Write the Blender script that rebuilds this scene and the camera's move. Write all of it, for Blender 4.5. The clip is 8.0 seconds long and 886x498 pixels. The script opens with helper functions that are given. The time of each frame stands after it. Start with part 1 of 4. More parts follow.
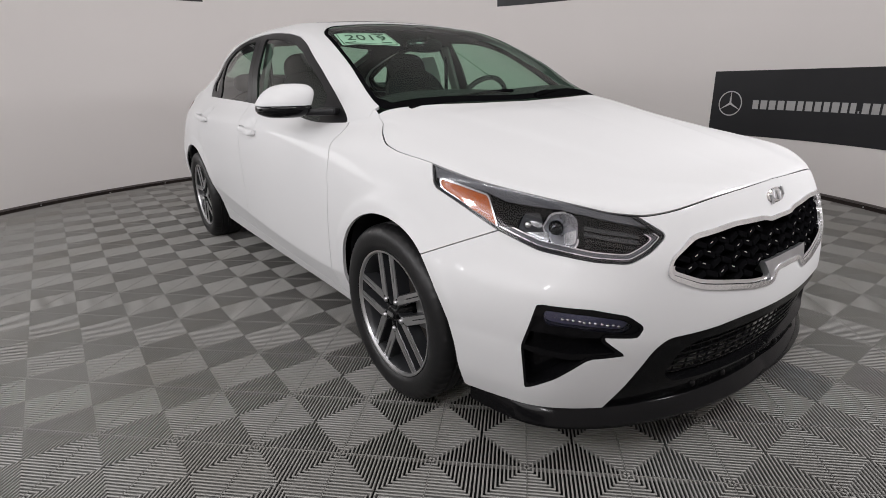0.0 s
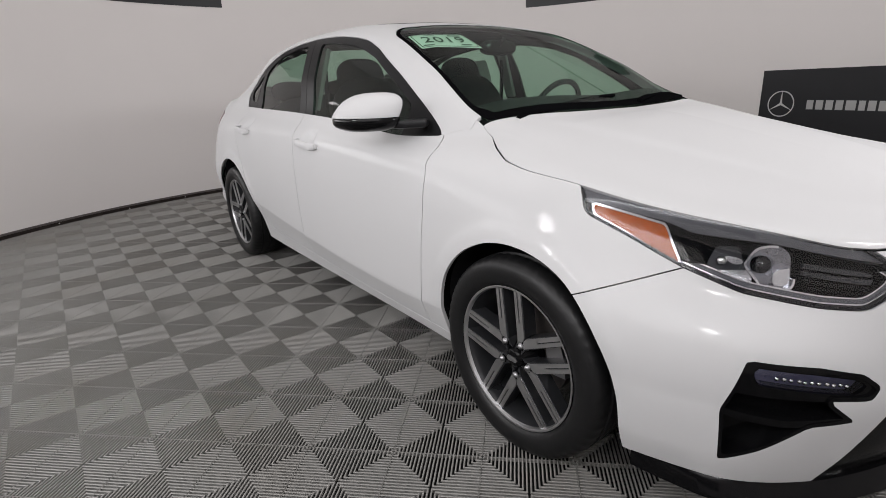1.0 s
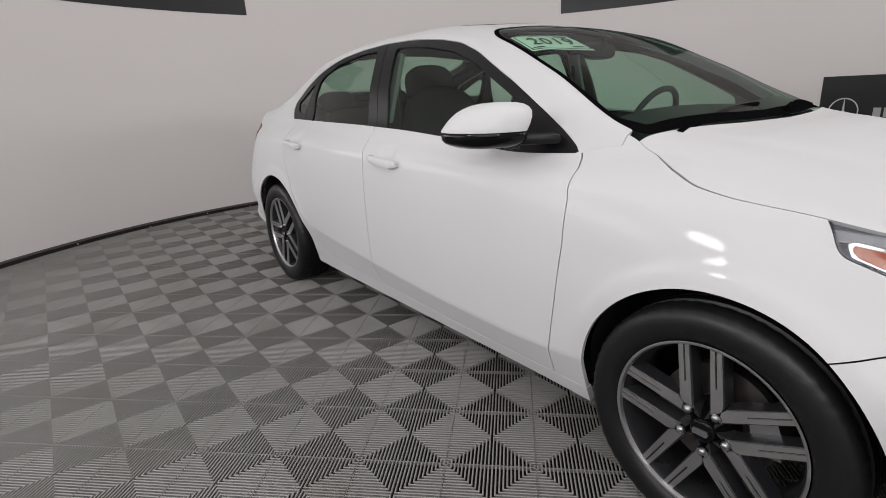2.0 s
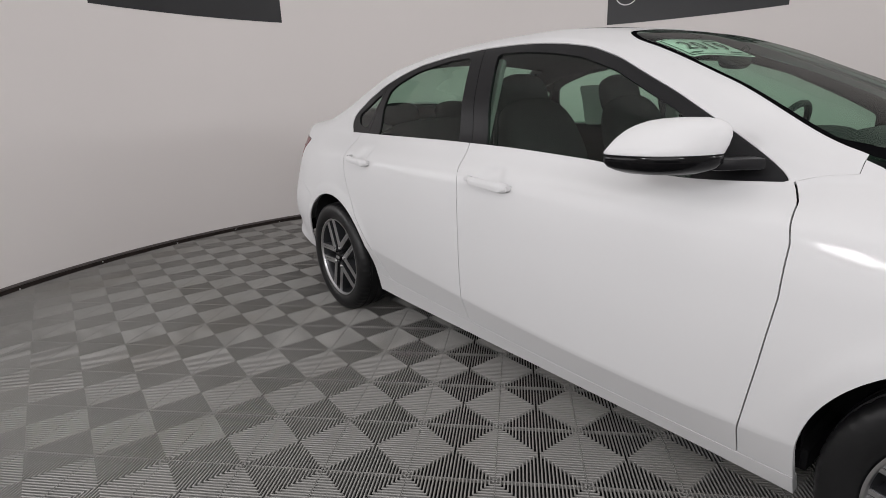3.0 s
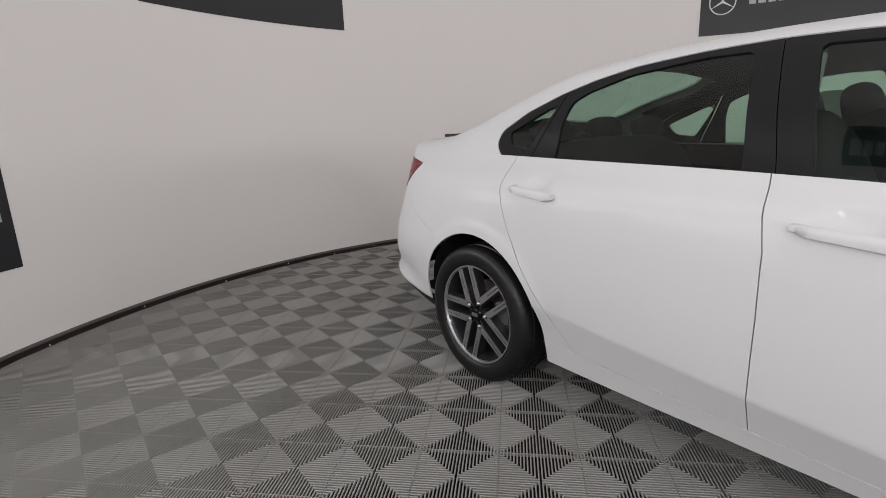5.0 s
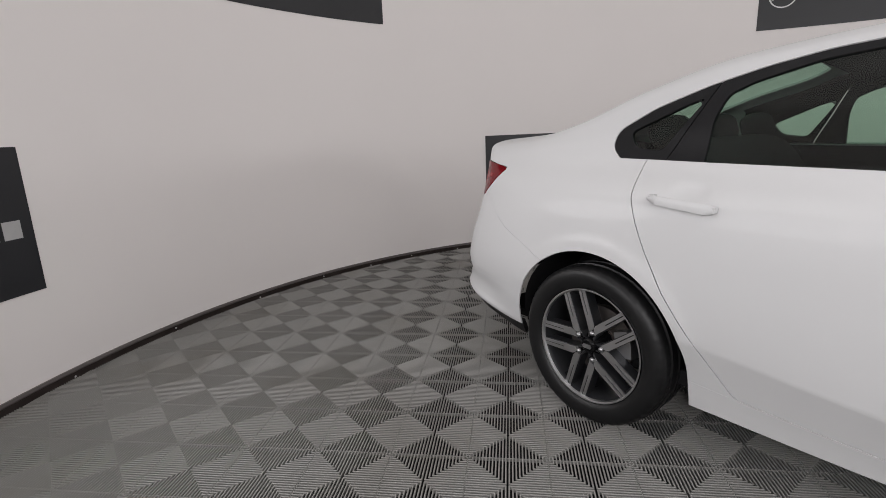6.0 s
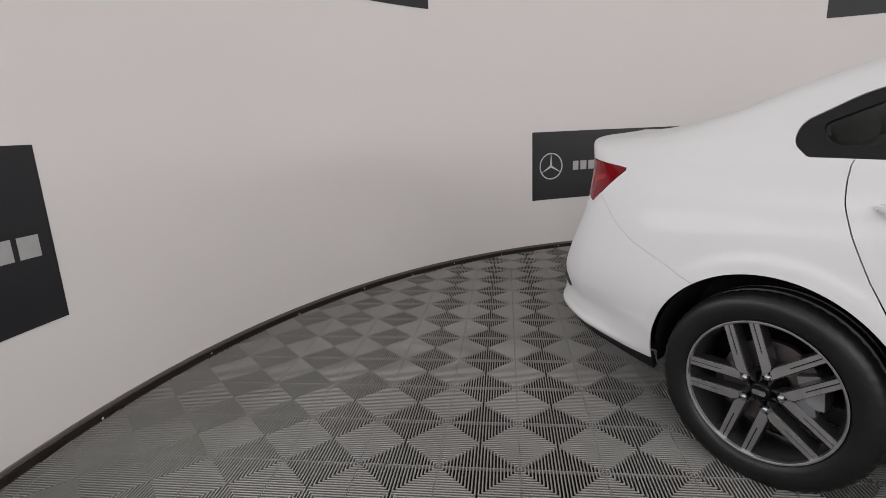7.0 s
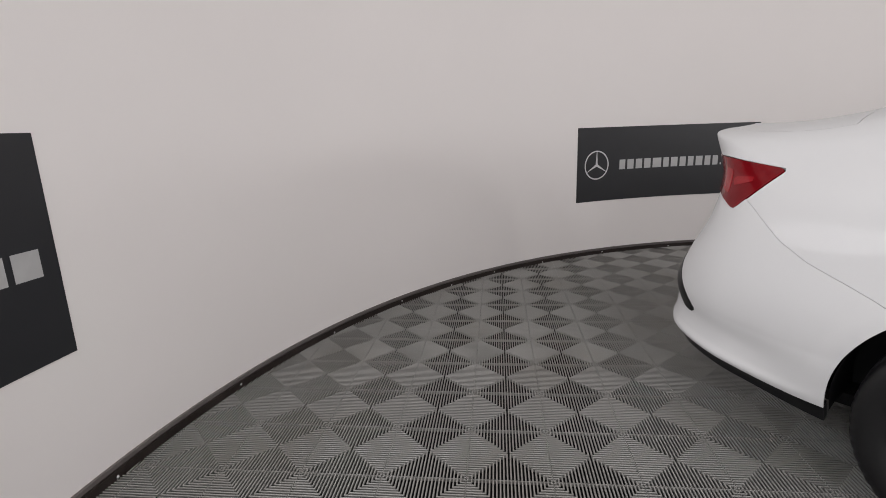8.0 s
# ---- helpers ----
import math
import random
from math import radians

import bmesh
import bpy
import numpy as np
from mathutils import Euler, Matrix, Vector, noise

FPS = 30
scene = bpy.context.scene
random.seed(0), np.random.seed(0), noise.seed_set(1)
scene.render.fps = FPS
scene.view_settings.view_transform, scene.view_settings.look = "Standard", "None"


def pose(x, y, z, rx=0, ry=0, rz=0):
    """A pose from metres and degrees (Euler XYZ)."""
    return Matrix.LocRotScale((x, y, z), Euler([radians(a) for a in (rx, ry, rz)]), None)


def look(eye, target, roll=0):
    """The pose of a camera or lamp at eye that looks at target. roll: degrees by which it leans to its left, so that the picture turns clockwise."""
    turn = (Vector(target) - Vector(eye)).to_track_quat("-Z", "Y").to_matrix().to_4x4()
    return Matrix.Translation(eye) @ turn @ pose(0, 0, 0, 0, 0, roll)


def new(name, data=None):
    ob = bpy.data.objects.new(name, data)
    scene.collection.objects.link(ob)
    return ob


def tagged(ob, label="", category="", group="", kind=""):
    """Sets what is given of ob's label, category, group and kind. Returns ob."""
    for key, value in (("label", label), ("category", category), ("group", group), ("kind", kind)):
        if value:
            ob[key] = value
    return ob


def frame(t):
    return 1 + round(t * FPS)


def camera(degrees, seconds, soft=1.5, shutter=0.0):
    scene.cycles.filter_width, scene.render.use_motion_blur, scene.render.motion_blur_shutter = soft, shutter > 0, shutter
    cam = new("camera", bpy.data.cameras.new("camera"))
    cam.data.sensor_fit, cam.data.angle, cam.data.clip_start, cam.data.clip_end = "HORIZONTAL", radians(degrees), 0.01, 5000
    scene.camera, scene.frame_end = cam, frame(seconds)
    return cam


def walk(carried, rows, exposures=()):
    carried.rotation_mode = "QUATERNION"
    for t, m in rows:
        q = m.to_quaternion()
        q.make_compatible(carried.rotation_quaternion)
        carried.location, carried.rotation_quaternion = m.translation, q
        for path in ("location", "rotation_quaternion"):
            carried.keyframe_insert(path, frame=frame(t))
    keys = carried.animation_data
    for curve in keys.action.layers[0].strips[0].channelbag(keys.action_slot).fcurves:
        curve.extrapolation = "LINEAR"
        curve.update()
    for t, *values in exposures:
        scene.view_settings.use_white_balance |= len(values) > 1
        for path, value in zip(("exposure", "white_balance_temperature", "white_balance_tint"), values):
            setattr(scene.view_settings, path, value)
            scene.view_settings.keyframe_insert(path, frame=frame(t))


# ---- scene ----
cam = camera(81.9, 8.0, soft=0.8)
PATH = [
    (0, (2.771, -1.672, 1.086), (1.242, -0.547, 0.458), -1.7),
    (0.5, (2.553, -1.744, 1.097), (1.017, -0.625, 0.475), -2.3),
    (1, (2.324, -1.82, 1.107), (0.793, -0.689, 0.493), -2.7),
    (1.5, (2.07, -1.888, 1.116), (0.541, -0.746, 0.518), -3.2),
    (3, (1.329, -2.074, 1.135), (-0.222, -0.929, 0.6), -2.4),
    (3.5, (1.058, -2.128, 1.15), (-0.497, -0.982, 0.631), -2.3),
    (4, (0.82, -2.184, 1.155), (-0.732, -1.029, 0.649), -2.0),
    (4.5, (0.569, -2.231, 1.145), (-0.986, -1.067, 0.666), -2.0),
    (6, (-0.222, -2.395, 1.145), (-1.774, -1.217, 0.694), -2.3),
    (6.5, (-0.515, -2.452, 1.151), (-2.062, -1.266, 0.7), -2.4),
    (7, (-0.81, -2.484, 1.145), (-2.351, -1.293, 0.687), -2.4),
    (7.5, (-1.066, -2.495, 1.139), (-2.604, -1.301, 0.681), -2.4),
    (8, (-1.373, -2.519, 1.13), (-2.89, -1.301, 0.663), -1.9),
]
walk(cam, [(t, look(eye, target, roll)) for t, eye, target, roll in PATH], [(0, 0.08), (1.5, -0.06), (3, 0.02), (5, 0.04), (7, 0.12), (8, 0.25)])

# ---- light ----
world = bpy.data.worlds.new("booth_air")
scene.world = world
world.use_nodes = True
world.node_tree.nodes["Background"].inputs[0].default_value = (0.9, 0.93, 1.0, 1)
world.node_tree.nodes["Background"].inputs[1].default_value = 0.02
scene.view_settings.exposure = 0.0
CX, CY, RW = -0.216, -0.022, 3.92
CEIL = 3.35


def disk_lamp(name, x, y, z, r, power, colour=(1.0, 0.985, 0.98)):
    la = bpy.data.lights.new(name, "AREA")
    la.shape, la.size, la.energy, la.color = "DISK", 2 * r, power, colour
    ob = new(name, la)
    ob.location = (x, y, z)
    return ob


# Overhead fill: an unseen disc as wide as the ceiling, added to brighten everything
disk_lamp("ceiling_lamp", CX, CY, CEIL - 0.05, 3.75, 43, (1.0, 0.962, 0.958))
# Wide lamps at 225, 254 and 306 degrees are unseen fill, added for brightness
for a, z, w, h, power in ((254, 1.4, 2.4, 0.7, 13), (225, 1.4, 1.6, 0.6, 11), (282, 1.85, 0.4, 0.4, 18), (306, 2.0, 3.4, 1.5, 38), (326, 1.85, 0.24, 0.24, 6), (8, 1.9, 0.4, 0.4, 20), (26, 1.9, 0.4, 0.4, 20)):
    la = disk_lamp("round_lamp", 0, 0, 0, 0.5, power, (0.99, 0.98, 1.0))
    la.data.shape, la.data.size, la.data.size_y = "ELLIPSE", w, h
    la.matrix_world = look((CX + 3.6 * math.cos(radians(a)), CY + 3.6 * math.sin(radians(a)), z), (CX, CY, 0.5))


# ---- materials ----
def mat(name, base, rough=0.5, metal=0.0, coat=0.0, vary=0.06, scale=6.0, fine=0.0, fine_scale=180.0, spec=0.5, island=0.0, rvary=0.06):
    m = bpy.data.materials.new(name)
    m.use_nodes = True
    t = m.node_tree
    b = t.nodes["Principled BSDF"]
    b.inputs["Roughness"].default_value = rough
    b.inputs["Metallic"].default_value = metal
    b.inputs["Coat Weight"].default_value = coat
    b.inputs["Coat Roughness"].default_value = 0.03
    b.inputs["Specular IOR Level"].default_value = spec
    co = t.nodes.new("ShaderNodeTexCoord")
    n = t.nodes.new("ShaderNodeTexNoise")
    n.inputs["Scale"].default_value = scale
    n.inputs["Detail"].default_value = 5
    t.links.new(co.outputs["Object"], n.inputs["Vector"])
    mix = t.nodes.new("ShaderNodeMix")
    mix.data_type = "RGBA"
    lo = [max(c * (1 - vary), 0) for c in base]
    hi = [min(c * (1 + vary), 1) for c in base]
    mix.inputs["A"].default_value, mix.inputs["B"].default_value = (*lo, 1), (*hi, 1)
    t.links.new(n.outputs["Fac"], mix.inputs["Factor"])
    col = mix.outputs["Result"]
    if island:
        info = t.nodes.new("ShaderNodeObjectInfo")
        hs = t.nodes.new("ShaderNodeHueSaturation")
        rg = t.nodes.new("ShaderNodeMapRange")
        rg.inputs["To Min"].default_value, rg.inputs["To Max"].default_value = 1 - island, 1 + island
        t.links.new(info.outputs["Random"], rg.inputs["Value"])
        t.links.new(rg.outputs["Result"], hs.inputs["Value"])
        t.links.new(col, hs.inputs["Color"])
        col = hs.outputs["Color"]
    t.links.new(col, b.inputs["Base Color"])
    if rvary:
        rr = t.nodes.new("ShaderNodeMapRange")
        rr.inputs["To Min"].default_value, rr.inputs["To Max"].default_value = max(rough - rvary, 0.01), min(rough + rvary, 1)
        t.links.new(n.outputs["Fac"], rr.inputs["Value"])
        t.links.new(rr.outputs["Result"], b.inputs["Roughness"])
    if fine:
        f = t.nodes.new("ShaderNodeTexNoise")
        f.inputs["Scale"].default_value = fine_scale
        f.inputs["Detail"].default_value = 3
        t.links.new(co.outputs["Object"], f.inputs["Vector"])
        bu = t.nodes.new("ShaderNodeBump")
        bu.inputs["Strength"].default_value, bu.inputs["Distance"].default_value = fine, 0.002
        t.links.new(f.outputs["Fac"], bu.inputs["Height"])
        t.links.new(bu.outputs["Normal"], b.inputs["Normal"])
    return m


def pane(name, tint, gloss=1.0, f0=0.04):
    """Clear or tinted sheet: see-through, with the gloss of its surface."""
    m = bpy.data.materials.new(name)
    m.use_nodes = True
    t = m.node_tree
    t.nodes.remove(t.nodes["Principled BSDF"])
    out = t.nodes["Material Output"]
    tr, gl, lw, pw, ad, mx = (t.nodes.new(k) for k in ("ShaderNodeBsdfTransparent", "ShaderNodeBsdfGlossy", "ShaderNodeLayerWeight", "ShaderNodeMath", "ShaderNodeMath", "ShaderNodeMixShader"))
    tr.inputs["Color"].default_value = (*tint, 1)
    gl.inputs["Roughness"].default_value = 0.01
    gl.inputs["Color"].default_value = (gloss, gloss, gloss, 1)
    lw.inputs["Blend"].default_value = 0.5
    pw.operation, ad.operation = "POWER", "MULTIPLY_ADD"
    pw.inputs[1].default_value = 5.0
    ad.inputs[1].default_value, ad.inputs[2].default_value = 1 - f0, f0
    t.links.new(lw.outputs["Facing"], pw.inputs[0])
    t.links.new(pw.outputs["Value"], ad.inputs[0])
    t.links.new(ad.outputs["Value"], mx.inputs["Fac"])
    t.links.new(tr.outputs["BSDF"], mx.inputs[1])
    t.links.new(gl.outputs["BSDF"], mx.inputs[2])
    t.links.new(mx.outputs["Shader"], out.inputs["Surface"])
    return m


PAINT = mat("white_car_paint", (0.59, 0.59, 0.595), 0.50, 0, 0.24, 0.012, 3, spec=0.0, rvary=0.02)
PAINT.node_tree.nodes["Principled BSDF"].inputs["Coat Roughness"].default_value = 0.07
GLOSSBLACK = mat("gloss_black", (0.004, 0.004, 0.0045), 0.12, 0, 0.0, 0.1, 8, spec=0.16, rvary=0.04)
TRIM = mat("black_trim", (0.011, 0.011, 0.012), 0.36, 0, 0, 0.15, 20, 0.08, spec=0.18)
LINER = mat("dark_liner", (0.012, 0.012, 0.013), 0.8, 0, 0, 0.2, 12, spec=0.2)
RUBBER = mat("tyre_rubber", (0.008, 0.008, 0.0085), 0.42, 0, 0, 0.25, 9, 0.2, 120, spec=0.35)
ALLOY = mat("machined_alloy", (0.62, 0.62, 0.63), 0.34, 1.0, 0, 0.06, 14, 0.04, 400)
GREYMETAL = mat("grey_wheel_paint", (0.035, 0.036, 0.039), 0.30, 0.4, 0.4, 0.15, 12)
LAMPGREY = mat("lamp_bezel_grey", (0.085, 0.085, 0.092), 0.32, 0.0, 0.3, 0.12, 14)
CHROME = mat("chrome", (0.78, 0.78, 0.79), 0.07, 1.0, 0, 0.03, 10, rvary=0.03)
SATIN = mat("satin_metal", (0.45, 0.45, 0.46), 0.4, 1.0, 0, 0.12, 20)
RUST = mat("brake_disc_steel", (0.22, 0.20, 0.19), 0.45, 1.0, 0, 0.3, 25)
AMBER = mat("amber_plastic", (0.36, 0.075, 0.008), 0.2, 0, 0.2, 0.25, 60, 0.5, 160)
GRILLEBLACK = mat("grille_black", (0.004, 0.004, 0.0045), 0.3, 0, 0, 0.1, 8, spec=0.0)
BOWLSILVER = mat("silver_bowl", (0.34, 0.34, 0.36), 0.28, 1.0, 0, 0.15, 40, 0.2, 90)
# Blue in this base colour stands for bluish light on the lamp
BLUELIT = mat("blue_lit_reflector", (0.13, 0.13, 0.22), 0.3, 0.8, 0, 0.2, 60, 0.3, 120)
BRIGHT = mat("bright_reflector", (0.86, 0.86, 0.88), 0.24, 1.0, 0, 0.2, 45, 0.3, 90)
RED = mat("red_lens", (0.15, 0.003, 0.006), 0.08, 0, 0.1, 0.35, 25, 0.15, 90, spec=0.2)
REDLIT = mat("bright_red_reflector", (0.26, 0.005, 0.010), 0.2, 0, 0.1, 0.2, 60, 0.4, 140)
FABRIC = mat("dark_seat_cloth", (0.020, 0.020, 0.022), 0.9, 0, 0, 0.25, 40, spec=0.1)
DASH = mat("dark_dash_plastic", (0.020, 0.021, 0.022), 0.6, 0, 0, 0.15, 30, spec=0.3)
LIGHTTRIM = mat("grey_pillar_trim", (0.24, 0.24, 0.235), 0.75, 0, 0, 0.08, 30, 0.2, 260)
WALL = mat("white_booth_wall", (0.82, 0.786, 0.772), 0.62, 0, 0, 0.025, 1.1, 0.05, 60)
CEILING = mat("white_ceiling", (0.80, 0.79, 0.78), 0.8, 0, 0, 0.03, 1.5)
SIGN = mat("black_sign_vinyl", (0.018, 0.019, 0.022), 0.38, 0, 0, 0.15, 4, 0.05)
GREYPRINT = mat("grey_print", (0.46, 0.46, 0.46), 0.45, 0.1, 0, 0.08, 30)
SILVER = mat("silver_print", (0.62, 0.62, 0.62), 0.4, 0.2, 0, 0.08, 30)
TILE = mat("grey_floor_plastic", (0.26, 0.254, 0.242), 0.45, 0, 0, 0.10, 7, 0.0, 220, spec=0.3, island=0.06)
stain = TILE.node_tree
geo, sn, ramp, tint = (stain.nodes.new(k) for k in ("ShaderNodeNewGeometry", "ShaderNodeTexNoise", "ShaderNodeMapRange", "ShaderNodeMix"))
sn.inputs["Scale"].default_value, sn.inputs["Detail"].default_value = 1.7, 6
ramp.inputs["From Min"].default_value, ramp.inputs["From Max"].default_value = 0.50, 0.80
ramp.inputs["To Max"].default_value = 0.35
tint.data_type = "RGBA"
tint.inputs["B"].default_value = (0.15, 0.125, 0.095, 1)
stain.links.new(geo.outputs["Position"], sn.inputs["Vector"])
stain.links.new(sn.outputs["Fac"], ramp.inputs["Value"])
stain.links.new(ramp.outputs["Result"], tint.inputs["Factor"])
shade_in = stain.nodes["Principled BSDF"].inputs["Base Color"]
stain.links.new(shade_in.links[0].from_socket, tint.inputs["A"])
stain.links.new(tint.outputs["Result"], shade_in)
SKIRT = mat("dark_brown_skirting", (0.022, 0.016, 0.014), 0.3, 0, 0, 0.4, 9, 0.2, 60)
BEAD = mat("dark_grey_bead", (0.13, 0.115, 0.11), 0.45, 0, 0, 0.2, 12)
UNDER = mat("dark_slab", (0.006, 0.006, 0.006), 0.9, 0, 0, 0.3, 5)
PAPER = mat("pale_green_paper", (0.90, 0.89, 0.86), 0.6, 0, 0, 0.05, 30)
INK = mat("dark_green_ink", (0.02, 0.06, 0.035), 0.6, 0, 0, 0.1, 30)
WHITEPAPER = mat("white_paper", (0.72, 0.72, 0.70), 0.6, 0, 0, 0.04, 20)
WINDSHIELD = pane("green_windshield_glass", (0.62, 0.82, 0.70), 0.35, 0.03)
SIDEGLASS = pane("green_side_glass", (0.60, 0.76, 0.66), 0.8, 0.045)
LENS = pane("clear_lamp_lens", (0.93, 0.94, 0.96))


# ---- helpers ----
def link(name, verts, faces, material, parent=None, label="", smooth=True):
    me = bpy.data.meshes.new(name)
    me.from_pydata([tuple(v) for v in verts], [], [tuple(int(i) for i in f) for f in faces])
    me.materials.append(material)
    if smooth:
        me.shade_smooth()
    ob = new(name, me)
    ob.parent = parent
    if label:
        ob["label"] = label
    return ob


def part(name, bm, material, parent, label="", smooth=False, angle=40):
    me = bpy.data.meshes.new(name)
    bmesh.ops.recalc_face_normals(bm, faces=bm.faces[:])
    if smooth:
        for f in bm.faces:
            f.smooth = True
        for e in bm.edges:
            if len(e.link_faces) == 2 and e.calc_face_angle(0) > radians(angle):
                e.smooth = False
    bm.to_mesh(me)
    bm.free()
    me.materials.append(material)
    ob = new(name, me)
    ob.parent = parent
    if label:
        ob["label"] = label
    return ob


def thing(name, label, category, at=(0, 0, 0), group="", kind=""):
    ob = new(name)
    ob.location = at
    return tagged(ob, label, category, group, kind)


def box(bm, x0, x1, y0, y1, z0, z1, m=None, bevel=0.0):
    r = bmesh.ops.create_cube(bm, size=1.0)
    vs = r["verts"]
    bmesh.ops.scale(bm, vec=(x1 - x0, y1 - y0, z1 - z0), verts=vs)
    bmesh.ops.translate(bm, vec=((x0 + x1) / 2, (y0 + y1) / 2, (z0 + z1) / 2), verts=vs)
    if bevel:
        es = list({e for v in vs for e in v.link_edges})
        g = bmesh.ops.bevel(bm, geom=es, offset=bevel, segments=2, affect="EDGES", profile=0.6)
        vs = list({v for f in g["faces"] for v in f.verts} | {v for v in vs if v.is_valid})
    if m is not None:
        bmesh.ops.transform(bm, matrix=m, verts=vs)
    return vs


def akima(xk, Y, x):
    """Smooth curve through the knots that does not overshoot."""
    xk, Y, x = np.asarray(xk, float), np.asarray(Y, float), np.asarray(x, float)
    h = np.diff(xk)
    h = h.reshape(-1, *([1] * (Y.ndim - 1)))
    d = np.diff(Y, axis=0) / h
    d = np.concatenate([(3 * d[:1] - 2 * d[1:2]), (2 * d[:1] - d[1:2]), d, (2 * d[-1:] - d[-2:-1]), (3 * d[-1:] - 2 * d[-2:-1])])
    w = np.abs(np.diff(d, axis=0)) + np.abs(d[1:] + d[:-1]) / 2
    w1, w2 = w[2:], w[:-2]
    den = w1 + w2
    s = np.where(den > 1e-12, (w1 * d[1:-2] + w2 * d[2:-1]) / np.where(den > 1e-12, den, 1), (d[1:-2] + d[2:-1]) / 2)
    i = np.clip(np.searchsorted(xk, x, side="right") - 1, 0, len(xk) - 2)
    sh = (-1, *([1] * (Y.ndim - 1)))
    hh = (xk[i + 1] - xk[i]).reshape(sh)
    t = ((x - xk[i]).reshape(sh)) / hh
    return (2 * t**3 - 3 * t**2 + 1) * Y[i] + (t**3 - 2 * t**2 + t) * hh * s[i] + (-2 * t**3 + 3 * t**2) * Y[i + 1] + (t**3 - t**2) * hh * s[i + 1]


def rounded(pts, k=8):
    """Closed smooth outline through a few corner points."""
    p = np.asarray(pts, float)
    n = len(p)
    out = []
    for i in range(n):
        a, b, c, d = p[i - 1], p[i], p[(i + 1) % n], p[(i + 2) % n]
        for j in range(k):
            t = j / k
            out.append(0.5 * ((2 * b) + (c - a) * t + (2 * a - 5 * b + 4 * c - d) * t * t + (3 * b - a - 3 * c + d) * t**3))
    return np.array(out)


def soft_corners(pts, r=0.02, k=5):
    """Closed outline with straight sides and rounded corners."""
    p = np.asarray(pts, float)
    n = len(p)
    out = []
    for i in range(n):
        a, b, c = p[i - 1], p[i], p[(i + 1) % n]
        u, v = a - b, c - b
        lu, lv = np.linalg.norm(u), np.linalg.norm(v)
        q = min(r, 0.45 * lu, 0.45 * lv)
        s, e = b + u / lu * q, b + v / lv * q
        for j in range(k + 1):
            t = j / k
            out.append((1 - t) ** 2 * s + 2 * t * (1 - t) * b + t * t * e)
    return np.array(out)


def inside(Q, poly):
    """Distance to the outline of a closed polygon, positive inside."""
    best = np.full(len(Q), 1e9)
    odd = np.zeros(len(Q), bool)
    for a, b in zip(poly, np.roll(poly, -1, axis=0)):
        ab = b - a
        t = np.clip(((Q - a) @ ab) / max(ab @ ab, 1e-12), 0, 1)
        best = np.minimum(best, np.hypot(*(Q - a - t[:, None] * ab).T))
        if a[1] != b[1]:
            cross = ((a[1] > Q[:, 1]) != (b[1] > Q[:, 1])) & (Q[:, 0] < (b[0] - a[0]) * (Q[:, 1] - a[1]) / (b[1] - a[1]) + a[0])
            odd ^= cross
    return np.where(odd, best, -best)


def clip(A, F, D):
    """Keep the part of a mesh where D > 0, cut cleanly along D = 0. A: rows of point data, F: faces."""
    D = np.where(np.abs(D) < 1e-7, 1e-7, D)
    keep, rows, cut = [], [], {}
    n = len(A)
    for f in F:
        s = [D[i] > 0 for i in f]
        if all(s):
            keep.append(f)
        elif any(s):
            g = []
            for i, j in zip(f, f[1:] + f[:1]):
                if D[i] > 0:
                    g.append(i)
                if (D[i] > 0) != (D[j] > 0):
                    key = (min(i, j), max(i, j))
                    if key not in cut:
                        a, b = key
                        t = D[a] / (D[a] - D[b])
                        cut[key] = n + len(rows)
                        rows.append(A[a] * (1 - t) + A[b] * t)
                    g.append(cut[key])
            keep.append(tuple(g))
    A = np.concatenate([A, np.array(rows)]) if rows else A
    used = sorted({i for f in keep for i in f})
    re = {i: k for k, i in enumerate(used)}
    return A[used], [tuple(re[i] for i in f) for f in keep]


# ---- the booth ----
def ring(bm, r0, r1, z0, z1, n=160, a0=0.0, a1=360.0):
    """A ring or arc with a square section."""
    full = a1 - a0 >= 359.9
    rows = []
    for k in range(n if full else n + 1):
        a = radians(a0 + (a1 - a0) * k / n)
        rows.append([bm.verts.new((CX + r * math.cos(a), CY + r * math.sin(a), z)) for r, z in ((r0, z0), (r0, z1), (r1, z1), (r1, z0))])
    pairs = list(zip(rows, rows[1:] + rows[:1])) if full else list(zip(rows, rows[1:]))
    for p, q in pairs:
        for i in range(4):
            j = (i + 1) % 4
            bm.faces.new((p[i], p[j], q[j], q[i]))
    if not full:
        bm.faces.new(rows[0])
        bm.faces.new(rows[-1][::-1])


bm = bmesh.new()
ring(bm, RW, RW + 0.12, -0.03, CEIL, 220)
wall = tagged(part("wall_round", bm, WALL, None, smooth=True), "smooth white curved wall of a photo booth", "wall", kind="structure")
# Unseen ceiling; it carries no lamp fittings
bm = bmesh.new()
bmesh.ops.create_circle(bm, cap_ends=True, radius=RW + 0.12, segments=120)
bmesh.ops.translate(bm, vec=(CX, CY, CEIL), verts=bm.verts[:])
g = bmesh.ops.extrude_face_region(bm, geom=bm.faces[:])
bmesh.ops.translate(bm, vec=(0, 0, 0.1), verts=[v for v in g["geom"] if isinstance(v, bmesh.types.BMVert)])
tagged(part("ceiling", bm, CEILING, None), "plain white booth ceiling, unseen and without lamps", "ceiling", kind="structure")
bm = bmesh.new()
ring(bm, RW - 0.022, RW - 0.001, -0.012, 0.030, 220)
base = tagged(part("baseboard", bm, SKIRT, None, smooth=True), "thin black skirting at the foot of the curved wall", "baseboard", kind="structure")
bm = bmesh.new()
ring(bm, RW - 0.012, RW - 0.001, 0.0302, 0.046, 220)
